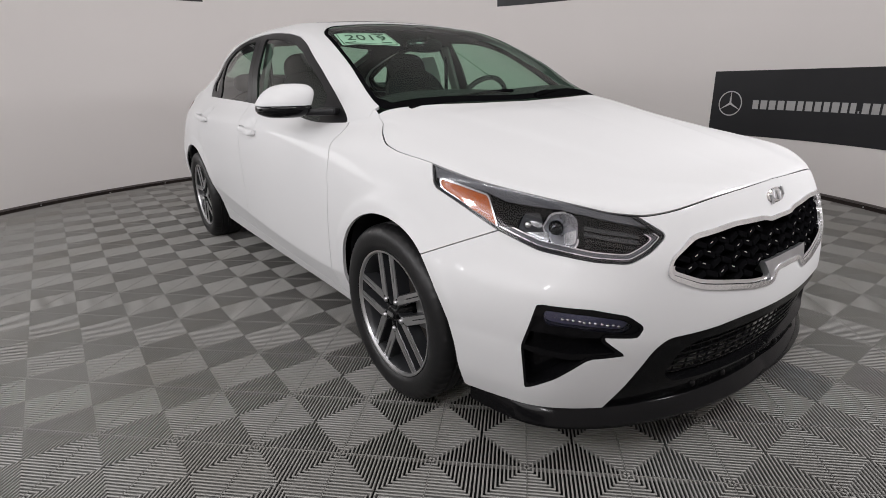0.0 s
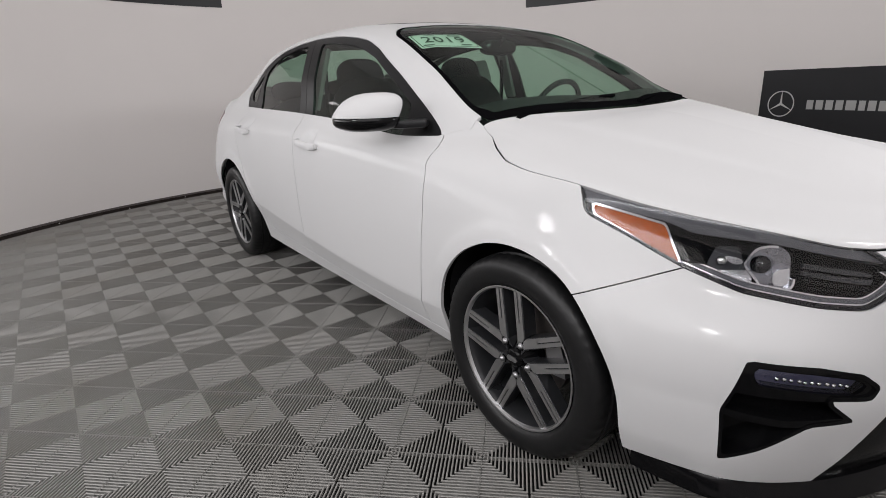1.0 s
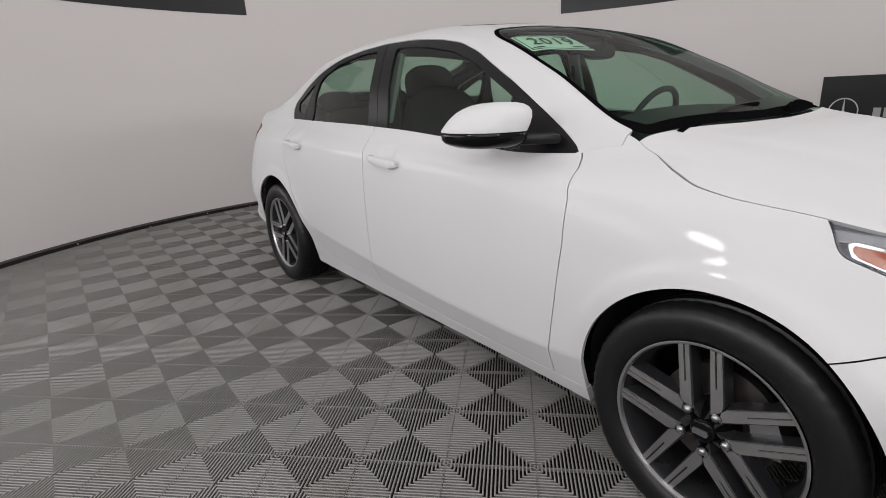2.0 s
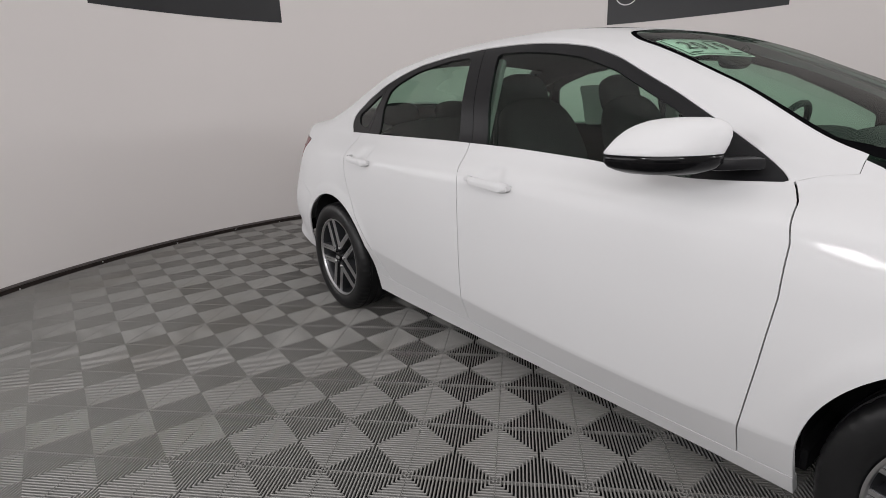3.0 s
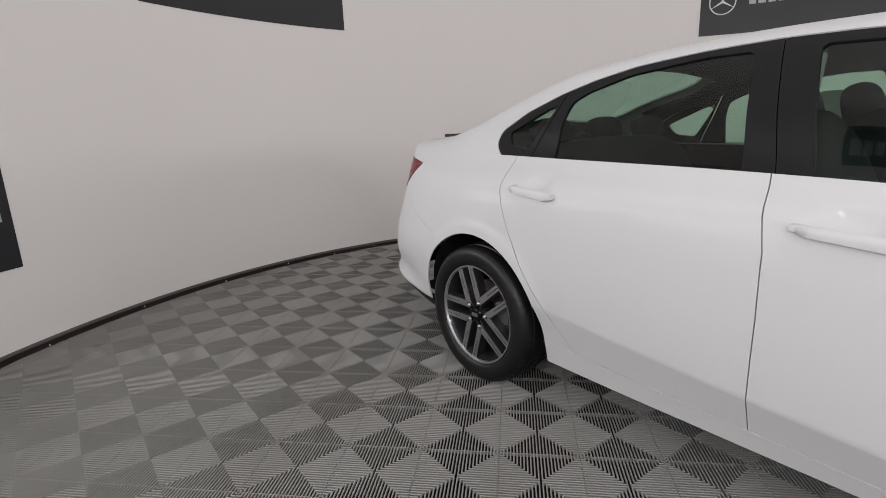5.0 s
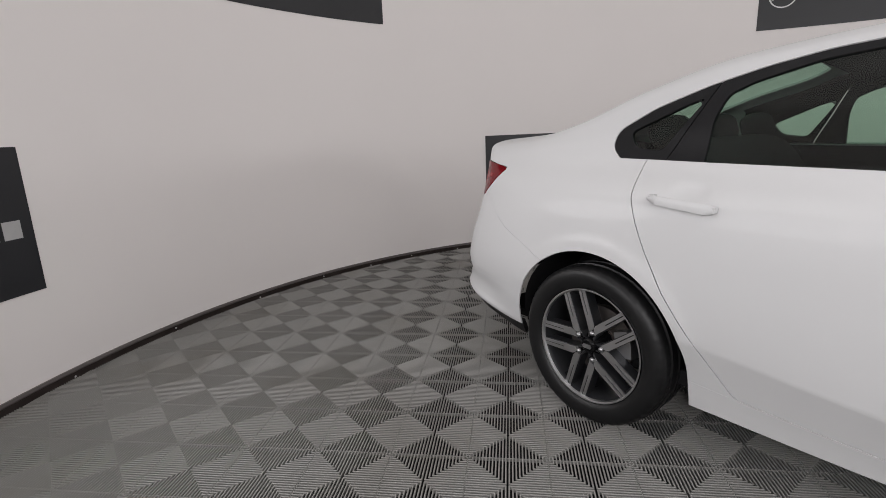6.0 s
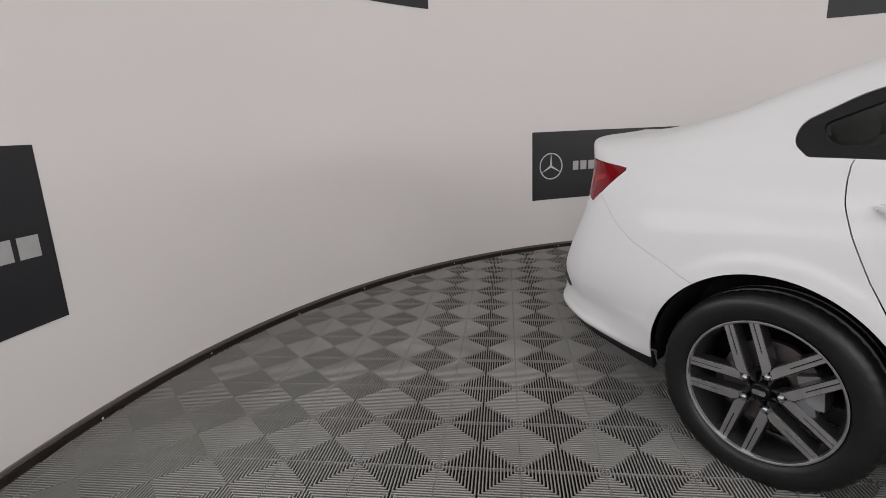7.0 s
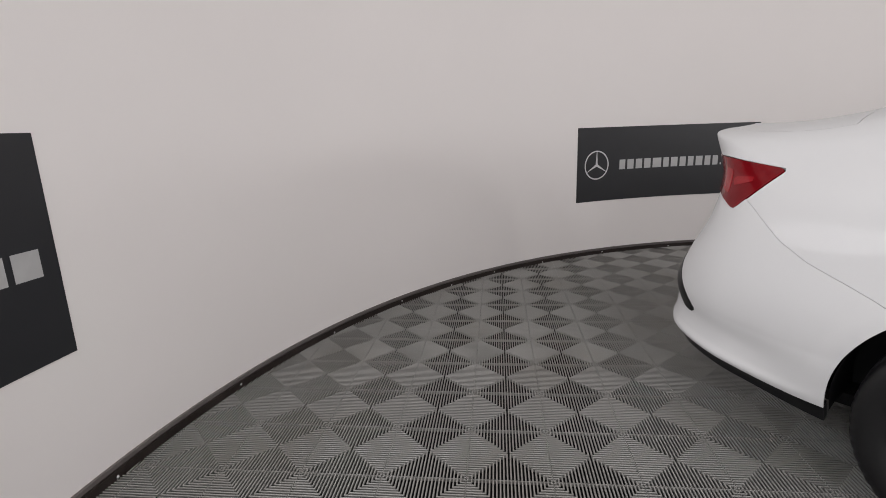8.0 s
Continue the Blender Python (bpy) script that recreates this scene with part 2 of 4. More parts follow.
tagged(part("trim", bm, BEAD, None, smooth=True), "dull grey bead above the dark skirting", "trim", kind="structure")


for k in range(44):
    a = 2 * math.pi * (k + 0.5 + 0.22 * math.sin(7.3 * k)) / 44
    bm = bmesh.new()
    bmesh.ops.create_uvsphere(bm, u_segments=10, v_segments=6, radius=0.006)
    bmesh.ops.scale(bm, vec=(0.5, 1, 1), verts=bm.verts[:])
    bmesh.ops.transform(bm, matrix=Matrix.Translation((CX + (RW - 0.0225) * math.cos(a), CY + (RW - 0.0225) * math.sin(a), 0.012 + 0.006 * math.sin(3.1 * k))) @ pose(0, 0, 0, 0, 0, math.degrees(a)), verts=bm.verts[:])
    part("screw", bm, SILVER, base, "small bright screw head", True)


def sign(a, z, tall=0.615, name="wall_sign"):
    """A black vinyl panel on the round wall, from angle a clockwise, with a ring emblem and a row of bars for its lettering."""
    ob = thing(name, "black vinyl sign with silver ring emblem and lettering on curved wall", "sign", group="signs round the wall")
    W = 25.2
    bm = bmesh.new()
    ring(bm, RW - 0.004, RW - 0.001, z, z + tall, 40, a - W, a)
    part("panel", bm, SIGN, ob, smooth=True)
    r = RW - 0.0055

    def on(s, h):
        t = radians(a) - s / RW
        return CX + r * math.cos(t), CY + r * math.sin(t), z + h

    bm = bmesh.new()
    s0, h0, n = 0.195, 0.305, 48
    rim = [[bm.verts.new(on(s0 + q * math.cos(2 * math.pi * k / n), h0 + q * math.sin(2 * math.pi * k / n))) for q in (0.121, 0.110)] for k in range(n)]
    for p, q in zip(rim, rim[1:] + rim[:1]):
        bm.faces.new((p[0], p[1], q[1], q[0]))
    for k in range(3):
        t = radians(90 + 120 * k)
        c, s = math.cos(t), math.sin(t)
        bm.faces.new([bm.verts.new(on(s0 + u * c - v * s, h0 + u * s + v * c)) for u, v in ((0.0, -0.011), (0.112, -0.002), (0.112, 0.002), (0.0, 0.011))])
    part("emblem", bm, SILVER, ob)
    widths = (0.058, 0.063, 0.063, 0.063, 0.083, 0.053, 0.063, 0.058, 0.053, 0.063, 0.053, 0.048, 0.012, 0.058, 0.063, 0.083)
    x = 0.425
    for k, w in enumerate(widths):
        bm = bmesh.new()
        hh = 0.020 if w < 0.03 else 0.082
        bm.faces.new([bm.verts.new(on(x + u, 0.258 + v)) for u, v in ((0, 0), (w, 0), (w, hh), (0, hh))])
        part("letter_bar", bm, GREYPRINT, ob)
        x += w + 0.0205
    return ob


for a, z in ((86.5, 0.475), (164.35, 0.465), (324.0, 0.48)):
    sign(a, z)
sign(244.2, 0.485, 0.665)
for a, z in ((125.5, 1.95), (204.3, 2.03), (284.0, 2.0), (46.0, 1.95)):
    sign(a, z)

# ---- the car: one smooth skin from which every panel is cut ----
# Lines that run from the middle of the tail along the flank to the middle of the nose: x, half width, height.
BOTTOM = [(-2.34, 0, 0.3), (-2.32, 0.4, 0.3), (-2.215, 0.655, 0.3), (-2.0, 0.765, 0.275), (-1.72, 0.8, 0.235), (-1.35, 0.815, 0.21), (-1.0, 0.79, 0.2), (-0.55, 0.79, 0.195), (-0.1, 0.79, 0.195), (0.3, 0.79, 0.195), (0.65, 0.79, 0.195), (0.95, 0.795, 0.195), (1.13, 0.815, 0.2), (1.35, 0.815, 0.2), (1.65, 0.825, 0.2), (1.88, 0.775, 0.2), (2.05, 0.62, 0.2), (2.17, 0.33, 0.2), (2.2, 0, 0.2)]
SILL = [(-2.38, 0, 0.4), (-2.355, 0.4, 0.4), (-2.25, 0.665, 0.39), (-2.03, 0.79, 0.36), (-1.74, 0.835, 0.33), (-1.35, 0.845, 0.32), (-1.0, 0.812, 0.300), (-0.55, 0.812, 0.278), (-0.1, 0.812, 0.262), (0.3, 0.812, 0.250), (0.65, 0.812, 0.246), (0.95, 0.818, 0.25), (1.13, 0.84, 0.27), (1.35, 0.845, 0.28), (1.68, 0.85, 0.29), (1.915, 0.785, 0.29), (2.09, 0.6, 0.3), (2.205, 0.33, 0.3), (2.235, 0, 0.3)]
CREASE = [(-2.40, 0, .52), (-2.37, .40, .52), (-2.25, .67, .51), (-2.05, .80, .48), (-1.75, .855, .46), (-1.35, .865, .46), (-1.0, .857, .448), (-.55, .857, .408), (-.1, .857, .374), (.3, .857, .352), (.65, .857, .345), (.95, .857, .355), (1.13, .86, .39), (1.35, .868, .42), (1.69, .865, .42), (1.935, .785, .42), (2.125, .575, .43), (2.215, .32, .43), (2.245, 0, .43)]
FLANK = [(-2.35, 0, 0.64), (-2.32, 0.4, 0.64), (-2.22, 0.66, 0.63), (-2.05, 0.8, 0.6), (-1.74, 0.865, 0.585), (-1.35, 0.878, 0.585), (-1.0, 0.868, 0.575), (-0.55, 0.866, 0.56), (-0.1, 0.866, 0.555), (0.3, 0.866, 0.55), (0.65, 0.866, 0.55), (0.95, 0.867, 0.555), (1.13, 0.872, 0.565), (1.35, 0.878, 0.58), (1.68, 0.865, 0.57), (1.935, 0.775, 0.55), (2.125, 0.555, 0.54), (2.21, 0.31, 0.53), (2.235, 0, 0.525)]
WAIST = [(-2.28, 0, 0.78), (-2.25, 0.4, 0.78), (-2.165, 0.645, 0.78), (-2.02, 0.775, 0.755), (-1.72, 0.845, 0.735), (-1.35, 0.868, 0.735), (-1.0, 0.866, 0.735), (-0.55, 0.866, 0.73), (-0.1, 0.866, 0.725), (0.3, 0.866, 0.722), (0.65, 0.865, 0.718), (0.95, 0.862, 0.715), (1.13, 0.864, 0.71), (1.35, 0.858, 0.71), (1.66, 0.805, 0.69), (1.9, 0.718, 0.655), (2.1, 0.56, 0.635), (2.185, 0.32, 0.62), (2.21, 0, 0.61)]
SHOULDER = [(-2.25, 0, 0.93), (-2.22, 0.4, 0.93), (-2.14, 0.625, 0.925), (-1.99, 0.735, 0.9), (-1.69, 0.805, 0.885), (-1.35, 0.838, 0.885), (-1.0, 0.847, 0.885), (-0.55, 0.849, 0.88), (-0.1, 0.849, 0.875), (0.3, 0.848, 0.87), (0.65, 0.844, 0.86), (0.95, 0.835, 0.85), (1.13, 0.83, 0.84), (1.35, 0.82, 0.82), (1.64, 0.775, 0.765), (1.895, 0.705, 0.725), (2.085, 0.535, 0.7), (2.16, 0.315, 0.7), (2.18, 0, 0.7)]
BELT = [(-2.33, 0, 1.075), (-2.29, 0.36, 1.075), (-2.16, 0.58, 1.05), (-1.97, 0.665, 1.005), (-1.67, 0.69, 1.015), (-1.35, 0.695, 1.02), (-1.0, 0.72, 1.013), (-0.55, 0.75, 1.005), (-0.1, 0.762, 0.99), (0.3, 0.762, 0.964), (0.65, 0.757, 0.930), (0.95, 0.712, 0.938), (1.13, 0.692, 0.938), (1.35, 0.757, 0.88), (1.64, 0.757, 0.828), (1.89, 0.7, 0.794), (2.07, 0.5, 0.757), (2.13, 0.29, 0.772), (2.15, 0, 0.782)]
GLASS = [(-2.32, 0, 1.085), (-2.26, 0.34, 1.085), (-2.13, 0.54, 1.07), (-1.95, 0.62, 1.055), (-1.66, 0.645, 1.085), (-1.35, 0.645, 1.125), (-1.0, 0.675, 1.165), (-0.55, 0.7, 1.18), (-0.1, 0.71, 1.18), (0.3, 0.705, 1.15), (0.65, 0.7, 1.06), (0.95, 0.69, 0.97), (1.13, 0.66, 0.955), (1.35, 0.66, 0.905), (1.63, 0.65, 0.85), (1.87, 0.58, 0.812), (2.05, 0.42, 0.785), (2.12, 0.25, 0.785), (2.15, 0, 0.783)]
RAIL = [(-2.31, 0, 1.09), (-2.24, 0.3, 1.088), (-2.1, 0.48, 1.08), (-1.93, 0.56, 1.07), (-1.66, 0.58, 1.105), (-1.35, 0.575, 1.207), (-1.0, 0.595, 1.298), (-0.55, 0.605, 1.365), (-0.1, 0.6, 1.365), (0.3, 0.585, 1.31), (0.65, 0.625, 1.165), (0.95, 0.668, 0.995), (1.13, 0.6, 0.97), (1.35, 0.56, 0.925), (1.62, 0.54, 0.87), (1.85, 0.47, 0.829), (2.03, 0.33, 0.8), (2.11, 0.2, 0.79), (2.15, 0, 0.784)]
CROWN = [(-2.3, 0, 1.095), (-2.22, 0.18, 1.095), (-2.07, 0.28, 1.1), (-1.9, 0.34, 1.105), (-1.65, 0.4, 1.14), (-1.33, 0.42, 1.257), (-1.0, 0.43, 1.348), (-0.55, 0.44, 1.41), (-0.1, 0.44, 1.41), (0.3, 0.43, 1.355), (0.66, 0.46, 1.2), (0.97, 0.48, 1.05), (1.14, 0.38, 0.985), (1.35, 0.33, 0.95), (1.61, 0.32, 0.893), (1.83, 0.27, 0.846), (2.01, 0.19, 0.804), (2.1, 0.1, 0.793), (2.15, 0, 0.785)]
MIDDLE = [(-2.29, 0, 1.1), (-2.21, 0, 1.1), (-2.05, 0, 1.105), (-1.88, 0, 1.115), (-1.64, 0, 1.175), (-1.32, 0, 1.295), (-1.0, 0, 1.38), (-0.55, 0, 1.43), (-0.1, 0, 1.43), (0.3, 0, 1.375), (0.67, 0, 1.215), (0.98, 0, 1.065), (1.14, 0, 0.99), (1.35, 0, 0.96), (1.6, 0, 0.905), (1.82, 0, 0.856), (2.0, 0, 0.81), (2.1, 0, 0.795), (2.15, 0, 0.785)]
NET = np.array([BOTTOM, SILL, CREASE, FLANK, WAIST, SHOULDER, BELT, GLASS, RAIL, CROWN, MIDDLE])
NET[8:, 5:10, 2] -= np.array([[.005], [.013], [.019]]) * np.array([.7, 1, 1, 1, .45])
NET[8:, 3:10, 2] += np.array([.015, .033, .036, .028, .002, .004, 0])
NU, NV = 460, 146


def chord(P, axis):
    d = np.linalg.norm(np.diff(P, axis=axis), axis=2).mean(1 - axis)
    return np.concatenate([[0], np.cumsum(d)])


ku = chord(NET, 1)
us = np.linspace(0, ku[-1], NU)
lines = akima(ku, NET.transpose(1, 0, 2), us).transpose(1, 0, 2)
kv = chord(NET[:, 3:16], 0)
vs = np.concatenate([np.linspace(0, kv[2], 26)[:-1], np.linspace(kv[2], kv[-1], NV - 25)])
skin = np.where((vs < kv[2])[:, None, None], akima(kv[:3], lines[:3], np.minimum(vs, kv[2])), akima(kv[2:], lines[2:], np.maximum(vs, kv[2])))
lev = np.interp(vs, kv, np.arange(len(NET)))
skin[:, :, 1] = np.maximum(skin[:, :, 1], 0)
skin[:, 0, 1] = skin[:, -1, 1] = 0
skin[-1, :, 1] = 0
# raised middle of the bonnet, with a soft step along each side
X, Wd = skin[:, :, 0], skin[:, :, 1]
step = 1 / (1 + np.exp((Wd - (0.50 - 0.22 * (X - 1.1))) / 0.010))
skin[:, :, 2] += 0.007 * step * np.clip((X - 1.12) / 0.12, 0, 1) * np.clip((1.95 - X) / 0.35, 0, 1) * (lev[:, None] > 6.2)
for hx, hz in ((-.035, .884), (-1.02, .912)):
    g = np.exp(-(np.abs((X - hx) / 0.056) ** 3) - (np.abs((skin[:, :, 2] - hz - .010) / 0.027) ** 3))
    skin[:, :, 1] -= 0.024 * g * (lev[:, None] < 6)
# soft flare round each wheel arch
for ax, ar in ((1.35, .358), (-1.355, .374)):
    r = np.hypot(X - ax, skin[:, :, 2] - 0.316)
    skin[:, :, 1] += 0.008 / (1 + np.exp((r - ar - 0.050) / 0.007)) * np.clip((skin[:, :, 2] - 0.36) / 0.15, 0, 1) * (lev[:, None] < 5)
# ledge along the foot of the rear bumper, with a hollow above it
L = lev[:, None]
ledge = (0.015 * np.exp(-((L - 0.72) / 0.26) ** 2) - 0.013 * np.exp(-((L - 1.5) / 0.42) ** 2)) * np.clip((-1.74 - X) / 0.22, 0, 1)
out = np.stack([X + 1.45, Wd], 2)
skin[:, :, :2] += ledge[:, :, None] * out / np.maximum(np.linalg.norm(out, axis=2, keepdims=True), 1e-6)
skin[:, 0, 1] = skin[:, -1, 1] = 0
du = np.gradient(skin, axis=1)
dv = np.gradient(skin, axis=0)
nrm = np.cross(dv, du)
nrm /= np.maximum(np.linalg.norm(nrm, axis=2, keepdims=True), 1e-9)
cen = skin - np.array((0, 0, 0.6))
nrm *= np.sign((nrm * cen).sum(2).mean())
# rows of point data: place (half width, positive), normal, level
SKIN = np.concatenate([skin, nrm, np.broadcast_to(lev[:, None, None], (NV, NU, 1))], axis=2).reshape(-1, 7)
FLIP = np.sign((np.cross(du, dv) * nrm).sum(2).mean())
QUADS = [(j * NU + i, j * NU + i + 1, (j + 1) * NU + i + 1, (j + 1) * NU + i) for j in range(NV - 1) for i in range(NU - 1)]
if FLIP < 0:
    QUADS = [q[::-1] for q in QUADS]


def along(A, how):
    """Point data seen flat: from the side, the front, above, or wrapped round the front corner."""
    x, y, z = A[:, 0], A[:, 1], A[:, 2]
    return np.stack({"xz": (x, z), "yz": (y, z), "xy": (x, y), "qz": (x - y, z)}[how], 1)


def cuts(A, F, *rules):
    """Apply rules (how, outline, +1 keep inside or -1 outside, margin) or functions of the point data."""
    for r in rules:
        D = r(A) if callable(r) else r[2] * inside(along(A, r[0]), r[1]) - r[3]
        A, F = clip(A, F, D)
    return A, F


def panel(name, A, F, material, parent, side=0, lift=0.0, flange=0.012, label=""):
    """A panel of the skin as one mesh, with turned-in edges. side: -1 right, +1 left, 0 both halves as one."""
    A = A.copy()
    A[:, 3:6] /= np.maximum(np.linalg.norm(A[:, 3:6], axis=1, keepdims=True), 1e-9)
    A[:, :3] += A[:, 3:6] * lift
    if side == 0:
        mid = A[:, 1] < 1e-5
        A[mid, 1] = 0
        A[mid, 4] = 0
        idx, extra = {}, []
        for i in range(len(A)):
            if mid[i]:
                idx[i] = i
            else:
                idx[i] = len(A) + len(extra)
                extra.append(i)
        B = A[extra] * np.array((1, -1, 1, 1, -1, 1, 1))
        F = list(F) + [tuple(idx[i] for i in f[::-1]) for f in F]
        A = np.concatenate([A, B])
    elif side < 0:
        A = A * np.array((1, -1, 1, 1, -1, 1, 1))
        F = [f[::-1] for f in F]
    P, N = A[:, :3], A[:, 3:6]
    faces = [f for f in ([tuple(dict.fromkeys(f)) for f in F]) if len(f) > 2]
    verts = [tuple(p) for p in P]
    if flange:
        count = {}
        for f in faces:
            for i, j in zip(f, f[1:] + f[:1]):
                key = (min(i, j), max(i, j))
                count[key] = None if key in count else (i, j)
        up, down = {}, {}
        for e in [e for e in count.values() if e]:
            for i in e:
                if i not in up:
                    up[i] = len(verts)
                    verts.append(tuple(P[i]))
                    down[i] = len(verts)
                    verts.append(tuple(P[i] - N[i] * flange))
            i, j = e
            faces.append((up[j], up[i], down[i], down[j]))
    return link(name, verts, faces, material, parent, label)


def arch(A):
    """Distance outside both wheel arches."""
    d = [np.hypot(A[:, 0] - c, np.maximum(A[:, 2] - 0.316, 0)) - r for c, r in ((1.35, 0.358), (-1.355, 0.374))]
    return np.minimum(*d)


GAP = 0.0018
CAR = thing("sedan_car", "white four-door sedan with dark alloy wheels parked on ribbed floor tiles", "car")
EDGE_B = [(-.250, 1.05), (-.244, .99), (-.233, .935), (-.220, .87), (-.209, .80), (-.206, .62), (-.214, .235)]
EDGE_F = [(.862, .225), (.868, .33), (.90, .53), (.922, .70), (.924, .82), (.906, .90), (.868, .945), (.845, 1.05)]
EDGE_R = [(-1.222, 1.05), (-1.236, 1.003), (-1.229, .965), (-1.210, .91), (-1.178, .826), (-1.126, .716), (-1.058, .60), (-.973, .48), (-.893, .37), (-.84, .300), (-.77, .262)]
FDOOR = np.array(EDGE_B + [(.05, .230), (.3, .225), (.6, .222)] + EDGE_F)
RDOOR = np.array(EDGE_R + [(-.55, .250), (-.35, .240)] + EDGE_B[::-1])
DLO = soft_corners([(-1.33, 1.005), (-1.398, 1.06), (-1.388, 1.122), (-1.253, 1.194), (-1.063, 1.256), (-.903, 1.297), (-.74, 1.327), (-.5, 1.347), (-.3, 1.354), (-.12, 1.350), (0, 1.341), (.106, 1.328), (.213, 1.307), (.332, 1.262), (.544, 1.151), (.716, 1.048), (.80, .994), (.858, .950), (.885, .905), (.69, .89), (.39, .92), (0, .95), (-.7, .985)], 0.03)
FGLASS = soft_corners([(-.140, .95), (-.205, 1.325), (-.07, 1.319), (.06, 1.303), (.19, 1.278), (.335, 1.226), (.545, 1.112), (.665, 1.038), (.64, .90)], 0.02)
RGLASS = soft_corners([(-.318, .96), (-.362, 1.326), (-.5, 1.326), (-.755, 1.300), (-.93, 1.254), (-.998, 1.222), (-1.024, 1.15), (-1.032, .97)], 0.02)
QGLASS = soft_corners([(-1.335, 1.115), (-1.30, 1.06), (-1.19, 1.046), (-1.062, 1.220), (-1.13, 1.200)], 0.025)
WSHIELD = soft_corners([(1.115, -.2), (1.112, .2), (1.075, .46), (1.03, .648), (.66, .595), (.335, .548), (.262, .49), (.225, .3), (.215, -.2)], 0.05)
BACKLIGHT = soft_corners([(-1.73, -.2), (-1.72, .40), (-1.62, .50), (-1.15, .515), (-1.05, .45), (-1.02, -.2)], 0.06)
LAMP = soft_corners([(.733, .86), (.745, .786), (.881, .744), (1.027, .694), (1.176, .656), (1.375, .638), (1.50, .634), (1.575, .66), (1.634, .696), (1.50, .755), (1.35, .82), (1.2, .87)], 0.02)
GRILLE = soft_corners([(-.1, .676), (.07, .676), (.10, .685), (.25, .692), (.41, .683), (.485, .640), (.502, .600), (.41, .560), (.2, .520), (.105, .512), (.08, .545), (-.1, .545)], 0.02)
FOG = soft_corners([(1.174, .535), (1.37, .525), (1.50, .505), (1.566, .47), (1.543, .44), (1.41, .447), (1.508, .389), (1.37, .382), (1.25, .316), (1.138, .272), (1.12, .41)], 0.012)
MOUTH = soft_corners([(-.2, .435), (.25, .437), (.50, .43), (.535, .40), (.615, .215), (.66, .05), (-.2, .05)], 0.02)
TAIL = soft_corners([(-1.93, .968), (-2.07, .832), (-2.15, .872), (-2.5, .87), (-2.5, 1.0), (-2.14, .996)], 0.012)
SEAM = ([-2.6, -2.05, -2.0, -1.9, -1.818, -1.707, -1.62, -1.36, -1.34], [.885, .885, .85, .766, .72, .676, .638, .55, -1])


def below(n):
    return lambda A: (n - A[:, 6]) * 0.12


def above(n):
    return lambda A: (A[:, 6] - n) * 0.12


def bonnet_line(A):
    """Level of the seam between bonnet and fender along the car."""
    xs = [.96, 1.0, 1.03, 1.05, 1.075, 1.115, 1.17, 1.253, 1.38, 1.5, 1.73, 1.9, 2.06, 2.10, 2.14, 2.2]
    return akima(xs, [8.2, 7.8, 7.2, 6.65, 6.2, 5.83, 5.63, 5.54, 5.72, 5.90, 5.96, 5.99, 5.76, 5.80, 5.95, 5.985], np.clip(A[:, 0], .96, 2.2))


def pillar_seam(A):
    """Slanting seam between the fender and the foot of the windshield pillar."""
    return np.minimum(.873 + .16 * np.maximum(A[:, 6] - 6, 0), .985)


def nose_seam(A):
    return (A[:, 2] - .563) - (A[:, 0] - 1.50) * .457


def back_seam(A):
    return A[:, 2] - np.interp(A[:, 0], *SEAM)


def rim_of(A, how, poly):
    return inside(along(A, how), poly)


def sides():
    return ((-1, "right"), (1, "left"))


# outer panels that come in pairs
fd = cuts(SKIN, QUADS, below(6.0), above(1.0), ("xz", FDOOR, 1, GAP))
rd = cuts(SKIN, QUADS, below(6.0), above(1.0), ("xz", RDOOR, 1, GAP), lambda A: arch(A) - 0.001)
fe = cuts(SKIN, QUADS, lambda A: (bonnet_line(A) - A[:, 6] - .015) * .12, lambda A: np.where(A[:, 6] > 6.0, A[:, 0] - pillar_seam(A) - .0008, .05), lambda A: -np.minimum(rim_of(A, "xy", WSHIELD), (A[:, 6] - 7.0) * .12) - 0.003, above(1.0), ("xz", FDOOR, -1, GAP), lambda A: A[:, 0] - .86, lambda A: arch(A), lambda A: np.maximum(nose_seam(A) - GAP, 1.35 - A[:, 0]), ("qz", LAMP, -1, GAP))
ro = cuts(SKIN, QUADS, below(0.975), lambda A: arch(A), lambda A: 1.2 - A[:, 0], lambda A: A[:, 0] + 1.2)
up = cuts(SKIN, QUADS, above(6.0), lambda A: 2.5 - A[:, 0])
trim = cuts(up[0], up[1], below(8.9), ("xz", DLO, 1, 0.0015), ("xz", FGLASS, -1, 0.0), ("xz", RGLASS, -1, 0.0), ("xz", QGLASS, -1, 0.0))
ftrim = cuts(*trim, lambda A: A[:, 0] + 0.236 + (A[:, 2] - 1.0) * .17)
rtrim = cuts(*trim, lambda A: -0.239 - (A[:, 2] - 1.0) * .17 - A[:, 0], lambda A: A[:, 0] - (-1.155 + (A[:, 2] - 1.03) * .55))
qtrim = cuts(*trim, lambda A: (-1.159 + (A[:, 2] - 1.03) * .55) - A[:, 0])
fg = cuts(up[0], up[1], below(8.9), ("xz", FGLASS, 1, -0.006))
rg = cuts(up[0], up[1], below(8.9), ("xz", RGLASS, 1, -0.006))
qg = cuts(up[0], up[1], below(8.9), ("xz", QGLASS, 1, -0.004))
DOORS = {}
